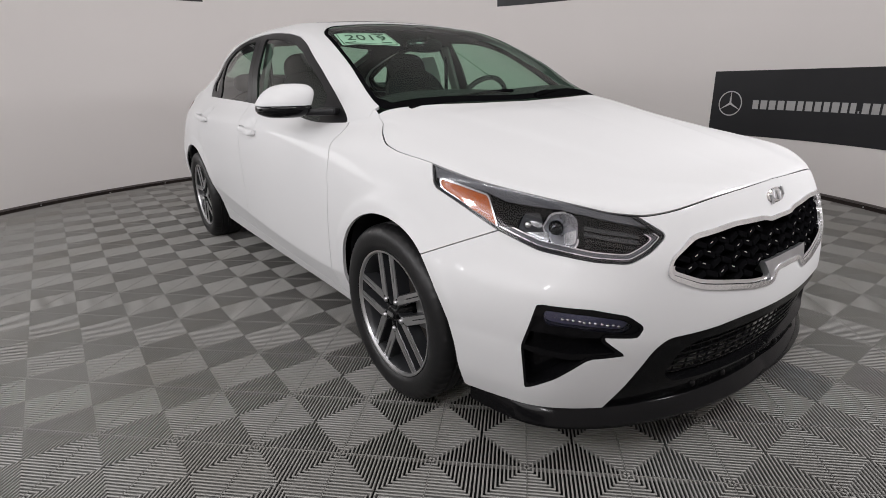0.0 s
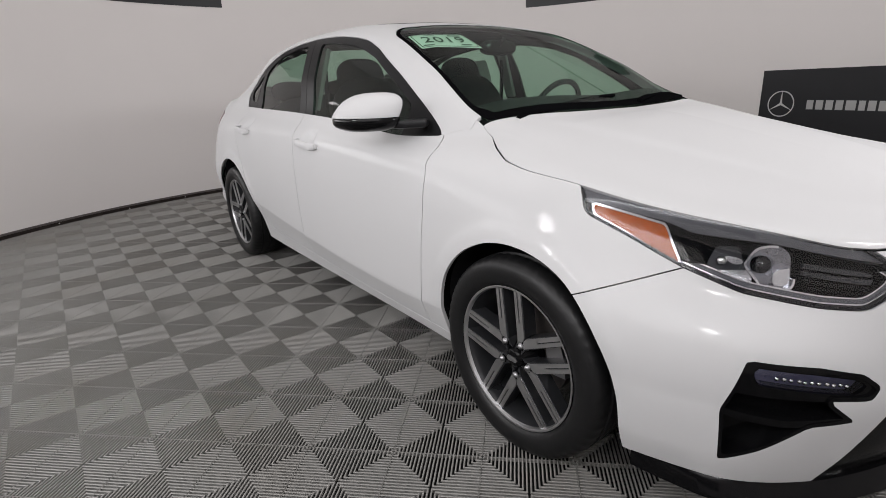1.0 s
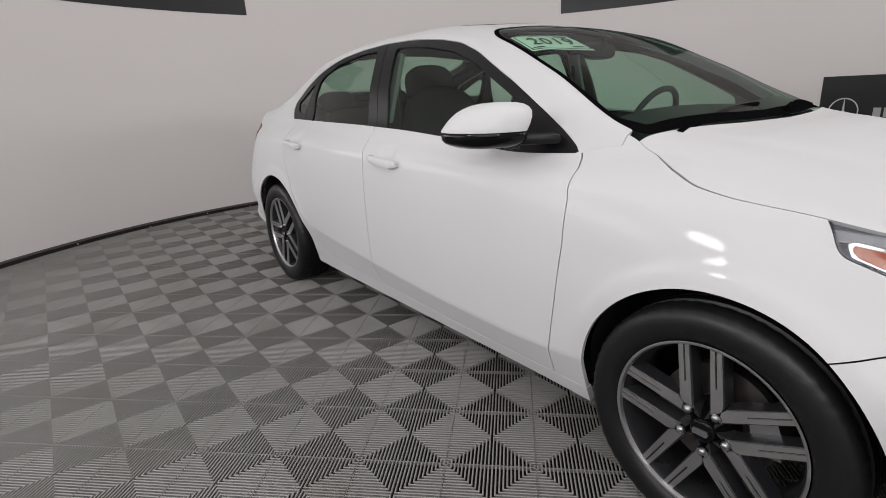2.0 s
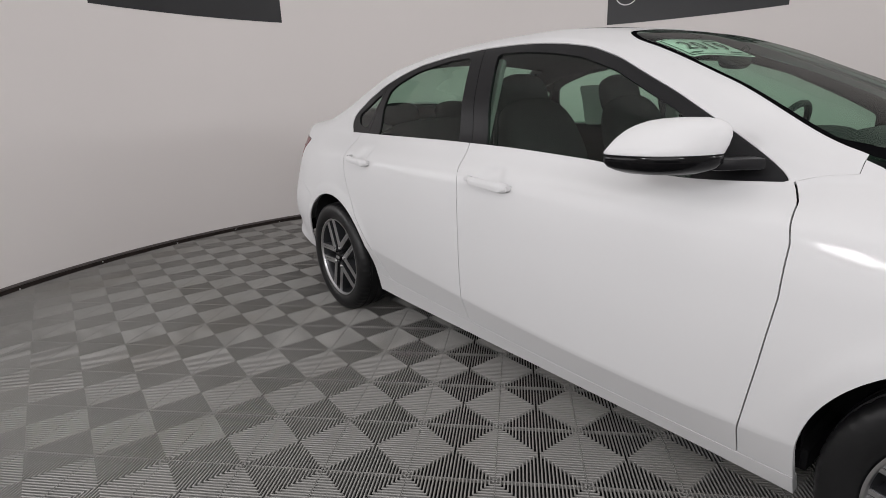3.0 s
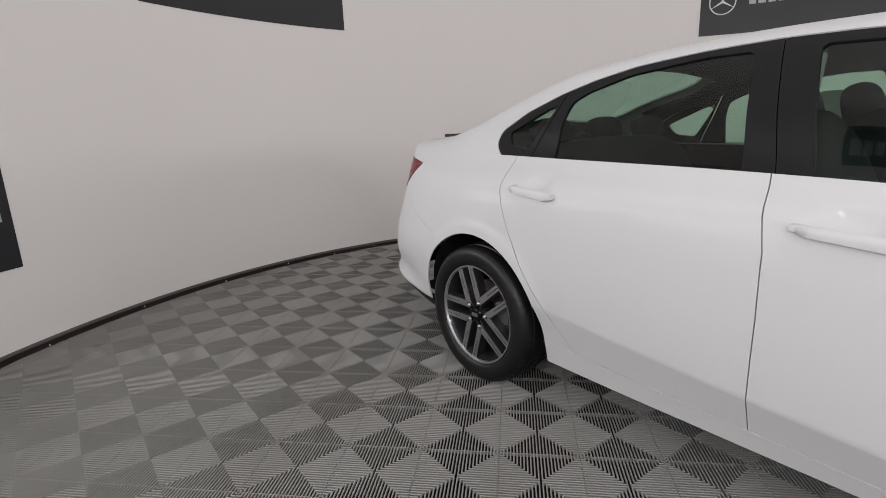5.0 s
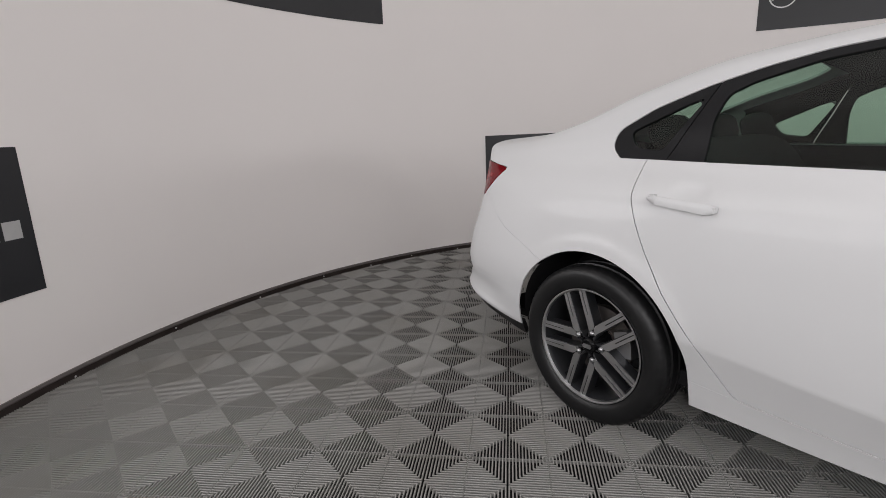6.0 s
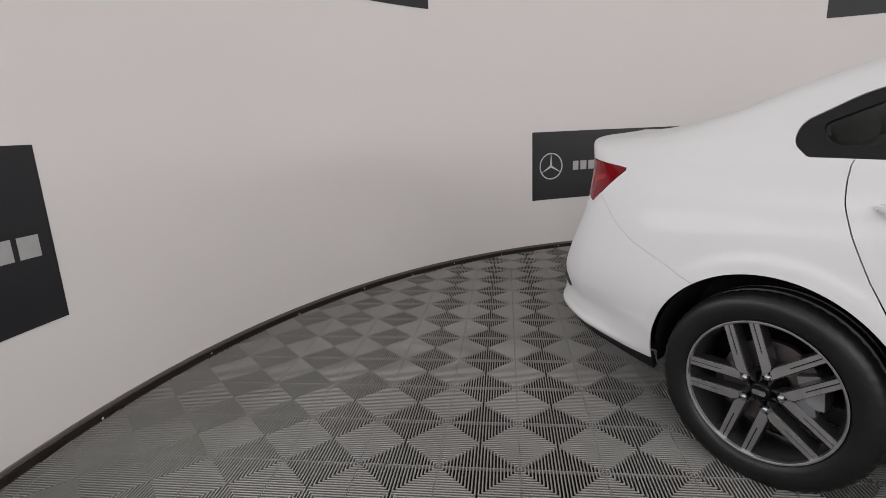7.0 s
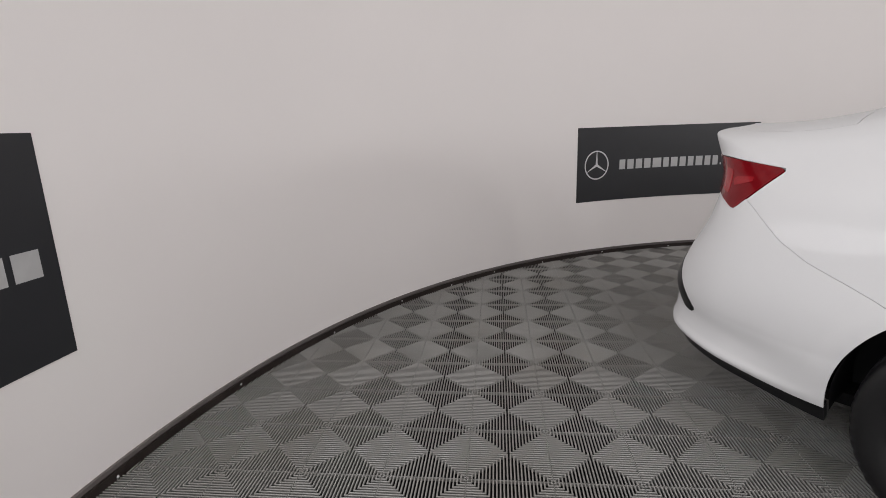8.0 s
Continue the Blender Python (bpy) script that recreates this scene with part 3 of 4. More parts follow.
for s, _ in sides():
    d = panel("front_door", *fd, PAINT, CAR, s, flange=0.016)
    DOORS[s, "f"] = d
    panel("window_frame", *ftrim, TRIM, d, s, -0.003, label="black window surround")
    panel("window_glass", *fg, SIDEGLASS, d, s, -0.009, 0.0035, label="green-tinted side glass")
    d = panel("rear_door", *rd, PAINT, CAR, s, flange=0.016)
    DOORS[s, "r"] = d
    panel("window_frame", *rtrim, TRIM, d, s, -0.003, label="black window surround")
    panel("window_glass", *rg, SIDEGLASS, d, s, -0.009, 0.0035, label="green-tinted side glass")
    panel("quarter_trim", *qtrim, TRIM, CAR, s, -0.003, label="black quarter window surround")
    panel("quarter_glass", *qg, SIDEGLASS, CAR, s, -0.009, 0.0035, label="small green-tinted quarter glass")
    panel("fender", *fe, PAINT, CAR, s)
    panel("rocker_panel", *ro, PAINT, CAR, s, 0.001, 0.02)

# body shell: roof, pillars and rear quarters
sh = cuts(SKIN, QUADS, lambda A: np.maximum((A[:, 6] - 6.0) * .12, -0.7 - A[:, 0]),
          lambda A: -np.minimum(rim_of(A, "xz", RDOOR), (6.0 - A[:, 6]) * .12) - GAP,
          lambda A: pillar_seam(A) - .0008 - A[:, 0],
          lambda A: np.maximum(arch(A), (A[:, 6] - 5.5) * .12),
          lambda A: back_seam(A) - 0.0006,
          lambda A: np.maximum((A[:, 6] - 1.0) * .12, 0.0 - 1e-4),
          lambda A: -np.minimum(np.minimum(rim_of(A, "xz", TAIL), A[:, 1] - .40), (6.6 - A[:, 6]) * .12) - GAP,
          lambda A: -np.minimum(rim_of(A, "xz", DLO), np.minimum(8.9 - A[:, 6], A[:, 6] - 6.0) * .12),
          lambda A: -np.minimum(rim_of(A, "xy", WSHIELD), (A[:, 6] - 7.0) * .12) - 0.003,
          lambda A: -np.minimum(rim_of(A, "xy", BACKLIGHT), (A[:, 6] - 7.0) * .12) - 0.003,
          lambda A: -np.minimum((A[:, 6] - 7.8) * .12, -1.80 - A[:, 0]) - GAP)
panel("body_shell", *sh, PAINT, CAR, 0)
panel("trunk_lid", *cuts(SKIN, QUADS, lambda A: np.minimum((A[:, 6] - 7.8) * .12, -1.80 - A[:, 0]) - GAP), PAINT, CAR, 0)
panel("windshield", *cuts(SKIN, QUADS, above(6.8), ("xy", WSHIELD, 1, -0.004)), WINDSHIELD, CAR, 0, -0.004, 0.004, "green-tinted windshield glass")
panel("rear_window", *cuts(SKIN, QUADS, above(6.8), ("xy", BACKLIGHT, 1, -0.004)), SIDEGLASS, CAR, 0, -0.004, 0.004, "tinted rear window glass")
panel("hood", *cuts(SKIN, QUADS, lambda A: (A[:, 6] - bonnet_line(A) - .02 - .025 * (A[:, 0] > 2.03)) * .12, lambda A: A[:, 0] - (1.145 - .27 * A[:, 1] ** 2)), PAINT, CAR, 0)
panel("cowl", *cuts(SKIN, QUADS, above(6.03), lambda A: A[:, 0] - (1.0 - .27 * A[:, 1] ** 2), lambda A: (1.16 - .27 * A[:, 1] ** 2) - A[:, 0]), TRIM, CAR, 0, -0.022, 0, "black cowl panel")
fb = cuts(SKIN, QUADS, lambda A: (bonnet_line(A) - A[:, 6] - .015 - .035 * (A[:, 0] > 2.03)) * .12, lambda A: A[:, 0] - 1.36, lambda A: arch(A), lambda A: -nose_seam(A) - GAP, ("qz", LAMP, -1, GAP), ("yz", MOUTH, -1, 0),
          lambda A: -np.minimum(rim_of(A, "yz", GRILLE) + np.interp(A[:, 2], [.52, .58, .62, .66, .69, .72], [.0095, .009, .0033, .0033, .0088, .0095]), A[:, 0] - 2.0), lambda A: -np.minimum(rim_of(A, "qz", FOG), A[:, 0] - 1.5))
panel("front_bumper", *fb, PAINT, CAR, 0, flange=0.010)
rb = cuts(SKIN, QUADS, below(5.6), lambda A: -1.36 - A[:, 0], lambda A: arch(A), lambda A: -back_seam(A) - 0.0006, above(0.58))
panel("rear_bumper", *rb, PAINT, CAR, 0, flange=0.006)
panel("rear_valance", *cuts(SKIN, QUADS, below(0.68), lambda A: -1.36 - A[:, 0], lambda A: arch(A)), TRIM, CAR, 0, -0.004, 0.02, "black lower rear valance")

# Near-black sheet added under the skin; its colour gives the gaps their shade
gapfill = cuts(SKIN, QUADS, below(6.35), above(0.5), lambda A: 2.3 - A[:, 0], lambda A: A[:, 0] + 2.1, lambda A: arch(A) - .012, lambda A: -np.minimum(rim_of(A, "xz", DLO) + .01, (A[:, 6] - 5.95) * .12),
               ("qz", LAMP, -1, .006), lambda A: -np.minimum(rim_of(A, "qz", FOG) + .006, A[:, 0] - 1.5), ("yz", MOUTH, -1, .006), lambda A: -np.minimum(rim_of(A, "yz", GRILLE) + .014, A[:, 0] - 2.0), lambda A: np.maximum(1.0 - A[:, 0], (6.2 - A[:, 6]) * .12))
for s, _ in sides():
    panel("inner_panel", *gapfill, LINER, CAR, s, -0.0135, 0.0, "dark inner panels behind the gaps")

# ---- wheels ----
def lathe(bm, prof, n=96, dent=None):
    """Turn a profile of (along the axle, radius) round the y axis."""
    rows = []
    for k in range(n):
        a = 2 * math.pi * k / n
        rows.append([bm.verts.new(((r - (dent(k, i) if dent else 0)) * math.cos(a), y, (r - (dent(k, i) if dent else 0)) * math.sin(a))) for i, (y, r) in enumerate(prof)])
    for p, q in zip(rows, rows[1:] + rows[:1]):
        for i in range(len(prof) - 1):
            bm.faces.new((p[i], p[i + 1], q[i + 1], q[i]))
    return bm


def prism(bm, pts, y0, y1, taper=0.0):
    """A plate with the outline pts in the wheel's plane, from y0 (outer) to y1."""
    c = np.mean(pts, axis=0)
    a = [bm.verts.new((c[0] + (x - c[0]) * (1 - taper), y0, c[1] + (z - c[1]) * (1 - taper))) for x, z in pts]
    b = [bm.verts.new((x, y1, z)) for x, z in pts]
    bm.faces.new(a)
    bm.faces.new(b[::-1])
    for i in range(len(pts)):
        j = (i + 1) % len(pts)
        bm.faces.new((a[j], a[i], b[i], b[j]))


def turn(pts, deg):
    c, s = math.cos(radians(deg)), math.sin(radians(deg))
    return [(x * c - z * s, x * s + z * c) for x, z in pts]


def wheel(x, s, first):
    """A wheel at the hub on side s; outer face towards -y in its own frame."""
    w = new("wheel")
    w.parent = CAR
    w.matrix_local = pose(x, s * 0.765, 0.316, 0, 0, 0 if s < 0 else 180)
    w["label"] = "dark tyre on two-tone five-spoke alloy wheel"
    prof = [(-.092, .226), (-.104, .232), (-.1125, .250), (-.115, .272), (-.112, .290), (-.104, .303), (-.094, .3105), (-.080, .3145), (-.062, .3158), (-.0585, .309), (-.0505, .309), (-.047, .3165), (-.016, .317), (-.0125, .3095), (-.0035, .3095), (0, .317),
            (.031, .3165), (.0345, .309), (.0425, .309), (.046, .3158), (.070, .314), (.094, .309), (.108, .295), (.113, .270), (.104, .232), (.092, .226)]
    bm = lathe(bmesh.new(), [(y * .96, r) for y, r in prof], 168, lambda k, i: 0.0025 if k % 3 == 0 and (5 <= i <= 8 or 19 <= i <= 21) else 0.0)
    part("tyre", bm, RUBBER, w, "black rubber tyre with grooved tread", True, 50)
    bm = lathe(bmesh.new(), [(-.095, .2262), (-.0985, .2270), (-.099, .2250), (-.097, .2200), (-.088, .2165)], 96)
    part("rim_lip", bm, ALLOY, w, "machined alloy rim edge", True)
    bm = lathe(bmesh.new(), [(-.088, .2168), (-.070, .208), (-.03, .202), (.05, .205), (.095, .224), (.096, .228), (.05, .21), (-.03, .207), (-.088, .2205)], 96)
    part("rim", bm, GREYMETAL, w, "dark grey alloy rim barrel", True)
    bm = lathe(bmesh.new(), [(-.02, .001), (-.02, .062), (-.012, .064), (-.012, .142), (.012, .142), (.012, .001)], 64)
    part("brake_disc", bm, RUST, w, "steel brake disc", True, 30)
    bm = bmesh.new()
    prism(bm, turn([(.085, -.052), (.150, -.060), (.158, 0), (.150, .060), (.085, .052)], 12), -.042, .03, .1)
    part("brake_caliper", bm, SATIN, w, "grey brake caliper")
    for k in range(5):
        d = first + 72 * k
        for f in (-1, 1):
            limb = [(.030, f * .004), (.058, f * .0185), (.217, f * .0225), (.2155, f * .0530), (.0755, f * .0535), (.0445, f * .0325)]
            bm = bmesh.new()
            prism(bm, turn(limb, d), -.086, -.040, 0.0)
            part("spoke", bm, GREYMETAL, w)
            face = [(.050, f * .0190), (.060, f * .0225), (.2165, f * .0248), (.2163, f * .0350), (.118, f * .0345), (.118, f * .0385), (.2160, f * .0392), (.2152, f * .0512), (.0770, f * .0512), (.0640, f * .0455), (.0520, f * .0300)]
            bm = bmesh.new()
            prism(bm, turn(face, d), -.0895, -.0855, 0.0)
            part("spoke_face", bm, ALLOY, w, "machined bright spoke face")
    bm = lathe(bmesh.new(), [(-.096, .001), (-.097, .020), (-.094, .027), (-.0885, .030), (-.080, .034), (-.06, .046), (-.02, .062)], 48)
    part("centre_cap", bm, GLOSSBLACK, w, "black centre cap", True)
    bm = bmesh.new()
    prism(bm, [(-.016, -.008), (.016, -.008), (.020, 0), (.016, .008), (-.016, .008), (-.020, 0)], -.1005, -.097)
    part("cap_badge", bm, SATIN, w, "plain silver oval badge")
    for k in range(5):
        a = radians(first + 36 + 72 * k)
        bm = lathe(bmesh.new(), [(-.0975, .001), (-.097, .005), (-.094, .0085), (-.086, .0105), (-.060, .0105)], 14)
        bmesh.ops.translate(bm, vec=(.056 * math.cos(a), 0, .056 * math.sin(a)), verts=bm.verts[:])
        part("lug_nut", bm, SATIN, w, "", True)
        bm = lathe(bmesh.new(), [(-.0895, .0128), (-.0895, .0145), (-.060, .0145)], 18)
        bmesh.ops.translate(bm, vec=(.056 * math.cos(a), 0, .056 * math.sin(a)), verts=bm.verts[:])
        part("lug_recess", bm, GLOSSBLACK, w, "", True)
    return w


wheel(1.35, -1, 97)
wheel(-1.35, -1, 110)
wheel(1.35, 1, 60)
wheel(-1.35, 1, 45)

# underside and wheel wells
for x in (1.35, -1.35):
    for s in (-1, 1):
        bm = bmesh.new()
        n = 28
        rows = [[bm.verts.new((x + r * math.cos(a), s * (y + (.078 * max(math.sin(a), 0) ** .5 if y > .75 else 0)), 0.316 + r * math.sin(a) if math.sin(a) > 0 else 0.316 + 0.14 * math.sin(a) / 0.3)) for y, r in ((.782, .361 if x > 0 else .376), (.70, .38), (.52, .38), (.52, .001))] for a in [radians(-6 + 192 * k / n) for k in range(n + 1)]]
        for p, q in zip(rows, rows[1:]):
            for i in range(3):
                bm.faces.new((p[i], p[i + 1], q[i + 1], q[i]))
        part("wheel_well", bm, LINER, CAR, "black wheel well liner", True)
bm = bmesh.new()
box(bm, -2.15, 2.05, -.56, .56, .19, .24, bevel=0.02)
box(bm, -.96, .96, -.765, .765, .205, .25, bevel=0.02)
part("underbody", bm, LINER, CAR, "dark underbody tray")

# ---- details of the car ----
def spot(how, a, b, ok=lambda S: S[:, 6] < 99):
    """Place and outward normal on the skin at two flat coordinates (right half: y turned negative)."""
    S = SKIN[ok(SKIN)]
    d = np.hypot(*(along(S, how) - np.array((a, b))).T)
    k = np.argsort(d)[:4]
    w = 1 / (d[k] + 1e-4)
    v = (S[k] * w[:, None]).sum(0) / w.sum()
    n = v[3:6] / np.linalg.norm(v[3:6])
    return np.array((v[0], -v[1], v[2])), np.array((n[0], -n[1], n[2]))


def front(S):
    return (S[:, 0] > 1.4) & (S[:, 6] < 6.3)


def tube(bm, pts, r, n=8):
    """A round bar through points."""
    P = [Vector(p) for p in pts]
    rows = []
    for i, p in enumerate(P):
        d = (P[min(i + 1, len(P) - 1)] - P[max(i - 1, 0)]).normalized()
        a = d.orthogonal().normalized() if i == 0 else (rows_a - d * rows_a.dot(d)).normalized()
        rows_a = a
        b = d.cross(a)
        rr = r[i] if isinstance(r, (list, tuple)) else r
        rows.append([bm.verts.new(p + (a * math.cos(2 * math.pi * k / n) + b * math.sin(2 * math.pi * k / n)) * rr) for k in range(n)])
    for p, q in zip(rows, rows[1:]):
        for k in range(n):
            bm.faces.new((p[k], p[(k + 1) % n], q[(k + 1) % n], q[k]))
    bm.faces.new(rows[0][::-1])
    bm.faces.new(rows[-1])
    return bm


def pillow(bm, c, h, e=2.6, nu=28, nv=16, m=None):
    """A rounded block: centre, half sizes, squareness."""
    def f(v):
        return math.copysign(abs(v) ** (2 / e), v)
    rows = []
    for j in range(1, nv):
        t = -math.pi / 2 + math.pi * j / nv
        rows.append([bm.verts.new((c[0] + h[0] * f(math.cos(t)) * f(math.cos(2 * math.pi * k / nu)), c[1] + h[1] * f(math.cos(t)) * f(math.sin(2 * math.pi * k / nu)), c[2] + h[2] * f(math.sin(t)))) for k in range(nu)])
    a, b = bm.verts.new((c[0], c[1], c[2] - h[2])), bm.verts.new((c[0], c[1], c[2] + h[2]))
    for k in range(nu):
        l = (k + 1) % nu
        bm.faces.new((a, rows[0][l], rows[0][k]))
        bm.faces.new((b, rows[-1][k], rows[-1][l]))
        for p, q in zip(rows, rows[1:]):
            bm.faces.new((p[k], p[l], q[l], q[k]))
    if m is not None:
        vs = [a, b] + [v for r in rows for v in r]
        bmesh.ops.transform(bm, matrix=m, verts=vs)
    return bm


# headlamps
AMBERZ = soft_corners([(.768, .808), (.873, .793), (.975, .778), (1.016, .702), (.990, .704), (.926, .735), (.846, .764), (.775, .786)], 0.006)
BOWL = soft_corners([(1.212, .743), (1.245, .750), (1.291, .751), (1.316, .733), (1.313, .678), (1.300, .668), (1.236, .666), (1.215, .686), (1.183, .712)], 0.010)
SMALL = soft_corners([(1.105, .742), (1.165, .744), (1.180, .716), (1.205, .690), (1.212, .672), (1.092, .676), (1.085, .705)], 0.008)
FINS = soft_corners([(1.336, .722), (1.47, .714), (1.55, .700), (1.520, .664), (1.345, .672)], 0.008)
lamp_area = cuts(SKIN, QUADS, lambda A: (bonnet_line(A) - A[:, 6] - .02) * .12, lambda A: A[:, 0] - 1.4, ("qz", LAMP, 1, 0.0))


def lower_band(lo, hi, depth, name, material, h, s, label):
    """A thin strip that runs along the lower edge of the lamp and up its inner end."""
    strip = cuts(*lamp_area, lambda A: rim_of(A, "qz", LAMP) - lo, lambda A: hi - rim_of(A, "qz", LAMP), lambda A: (A[:, 0] - A[:, 1]) - 1.02, lambda A: .705 - A[:, 2])
    panel(name, *strip, material, h, s, depth, 0.006, label)


for s, _ in sides():
    h = panel("headlight", *lamp_area, LENS, CAR, s, 0.0, 0.0, "clear-lensed headlight with amber marker")
    panel("housing", *lamp_area, GRILLEBLACK, h, s, -0.046, 0.0, "dark lamp housing")
    edge = cuts(*lamp_area, lambda A: 0.006 - rim_of(A, "qz", LAMP))
    panel("gasket", *edge, TRIM, h, s, -0.003, 0.02, "black lamp gasket")
    lower_band(0.0085, 0.0115, -0.010, "chrome_line", BRIGHT, h, s, "thin silver line")
    lower_band(0.0115, 0.0210, -0.018, "light_guide", LAMPGREY, h, s, "grey light guide")
    lower_band(0.0210, 0.0240, -0.014, "chrome_line", BRIGHT, h, s, "thin silver line")
    amber = cuts(*lamp_area, ("qz", AMBERZ, 1, 0.0))
    panel("amber_marker", *amber, AMBER, h, s, -0.014, 0.01, "amber side marker")
    ring_ = cuts(*lamp_area, ("qz", AMBERZ, -1, 0.0), lambda A: rim_of(A, "qz", AMBERZ) + 0.0055)
    panel("marker_bezel", *ring_, BRIGHT, h, s, -0.009, 0.008, "silver bezel")
    upper = cuts(*lamp_area, lambda A: A[:, 2] - np.interp(A[:, 0] - A[:, 1], [.7, .97, 1.05, 1.25, 1.4, 1.55, 1.7], [.816, .788, .768, .762, .742, .722, .70]))
    panel("upper_bezel", *upper, LAMPGREY, h, s, -0.010, 0.022, "dark grey upper bezel")
    for r in range(4):
        z0, z1 = .722 - r * .0145, .722 - r * .0145 - .0085
        fins = cuts(*lamp_area, ("qz", FINS, 1, 0.0), lambda A: z0 - (A[:, 0] - A[:, 1] - 1.336) * .08 - A[:, 2], lambda A: A[:, 2] - z1 + (A[:, 0] - A[:, 1] - 1.336) * .08)
        if fins[1]:
            panel("lamp_fin", *fins, GREYMETAL if r < 2 else GLOSSBLACK, h, s, -0.022, 0.012, "dark lamp fin")
    panel("reflector", *cuts(*lamp_area, ("qz", BOWL, 1, 0.0)), BOWLSILVER, h, s, -0.040, 0.0, "silver reflector bowl")
    panel("reflector", *cuts(*lamp_area, ("qz", SMALL, 1, 0.0)), GREYMETAL, h, s, -0.036, 0.0, "grey outer reflector")
    ring_ = cuts(*lamp_area, ("qz", BOWL, -1, 0.0), lambda A: rim_of(A, "qz", BOWL) + 0.0055, lambda A: np.maximum(1.27 - (A[:, 0] - A[:, 1]), .69 - A[:, 2]))
    panel("reflector_rim", *ring_, BRIGHT, h, s, -0.024, 0.018, "bright reflector rim")
    facet = cuts(*lamp_area, ("qz", soft_corners([(1.096, .694), (1.19, .699), (1.207, .682), (1.205, .674), (1.092, .678)], .004), 1, 0.0))
    panel("lower_facet", *facet, BRIGHT, h, s, -0.030, 0.004, "bright lower facet")
    facet = cuts(*lamp_area, ("qz", soft_corners([(1.125, .726), (1.172, .724), (1.182, .712), (1.150, .708)], .004), 1, 0.0))
    panel("upper_facet", *facet, BRIGHT, h, s, -0.031, 0.004, "bright upper facet")
    facet = cuts(*lamp_area, ("qz", soft_corners([(1.262, .700), (1.309, .712), (1.308, .682), (1.296, .672), (1.262, .672)], .004), 1, 0.0))
    panel("lower_facet", *facet, BRIGHT, h, s, -0.034, 0.004, "bright lower facet")
    p, n = spot("qz", 1.228, .712, front)
    c = p - n * 0.036
    part("projector_lens", pillow(bmesh.new(), (c[0], c[1] * -s, c[2]), (.024, .024, .024), 2.0), LENS, h, "round projector lens", True)
    c = c - n * 0.010
    part("projector_core", pillow(bmesh.new(), (c[0], c[1] * -s, c[2]), (.021, .021, .021), 2.0), GLOSSBLACK, h, "dark projector core", True)
    p, n = spot("qz", 1.120, .715, front)
    c = p - n * 0.034
    part("outer_lens", pillow(bmesh.new(), (c[0], c[1] * -s, c[2]), (.012, .012, .012), 2.0), CHROME, h, "small round lens", True)

# grille
def grille_face(S):
    return (S[:, 0] > 1.9) & (S[:, 6] < 6.2)


gr = cuts(SKIN, QUADS, below(5.9), lambda A: A[:, 0] - 1.95, ("yz", GRILLE, 1, 0.0))
grille = panel("grille", *gr, GRILLEBLACK, CAR, 0, -0.055, 0.0, "black radiator grille with chrome surround")
ring_ = cuts(SKIN, QUADS, below(5.95), lambda A: A[:, 0] - 1.95, lambda A: rim_of(A, "yz", GRILLE) + np.interp(A[:, 2], [.52, .58, .62, .66, .69, .72], [.0092, .0088, .003, .003, .0085, .0092]), ("yz", GRILLE, -1, -0.004))
panel("grille_surround", *ring_, BRIGHT, grille, 0, 0.005, 0.030, "chrome grille surround")
low = cuts(*gr, lambda A: 0.016 - rim_of(A, "yz", GRILLE), lambda A: rim_of(A, "yz", GRILLE) - 0.006, lambda A: .62 - A[:, 2])
panel("lower_bar", *low, CHROME, grille, 0, -0.004, 0.02, "chrome lower grille bar")
mid = cuts(*gr, lambda A: .135 - A[:, 1] - (.565 - A[:, 2]) * .5, lambda A: .572 - A[:, 2])
panel("centre_notch", *mid, SATIN, grille, 0, 0.002, 0.02, "satin grey centre piece")
for r in range(7):
    z = .525 + r * .027
    for k in range(-12, 13):
        y = (k + (r % 2) * .5) * .044
        if inside(np.array([(abs(y), z)]), GRILLE)[0] < 0.017 or (z < .575 and abs(y) < .16):
            continue
        p, n = spot("yz", abs(y), z, grille_face)
        side = 1 if y > 0 else -1
        q = np.array((p[0], -p[1] * side, p[2])) - np.array((n[0], -n[1] * side, n[2])) * 0.026
        bm = bmesh.new()
        a = 22 if (r + k) % 2 else -22
        m = Matrix.Translation(q) @ Euler((radians(a), radians(-18), math.atan2(n[1] * -side, n[0]))).to_matrix().to_4x4()
        box(bm, -.018, .014, -.021, .021, -.0085, .0085, m, .004)
        part("grille_fin", bm, GRILLEBLACK, grille)
        if (r * 5 + k * 3) % 4 < 2:
            bm = bmesh.new()
            box(bm, .013, .0155, -.012, .000, .003, .0050, m)
            part("fin_tip", bm, CHROME, grille)

# oval badge on the nose
p, n = spot("yz", 0.0, .735, lambda S: (S[:, 0] > 2.0) & (S[:, 6] < 6.2))
m = Matrix.Translation((p[0], 0, p[2])) @ Euler((0, math.atan2(-n[2], n[0]), 0)).to_matrix().to_4x4()
bm = pillow(bmesh.new(), (0, 0, 0), (.007, .056, .023), 2.2, m=m)
badge = part("badge", bm, CHROME, CAR, "plain chrome oval badge", True)
for k in (-2, -1, 0, 1, 2):
    bm = bmesh.new()
    box(bm, .004, .0085, k * .019 - .004, k * .019 + .004, -.014, .014, m @ pose(0, 0, 0, 12 * (-1) ** k), .001)
    part("badge_bar", bm, SATIN, badge)

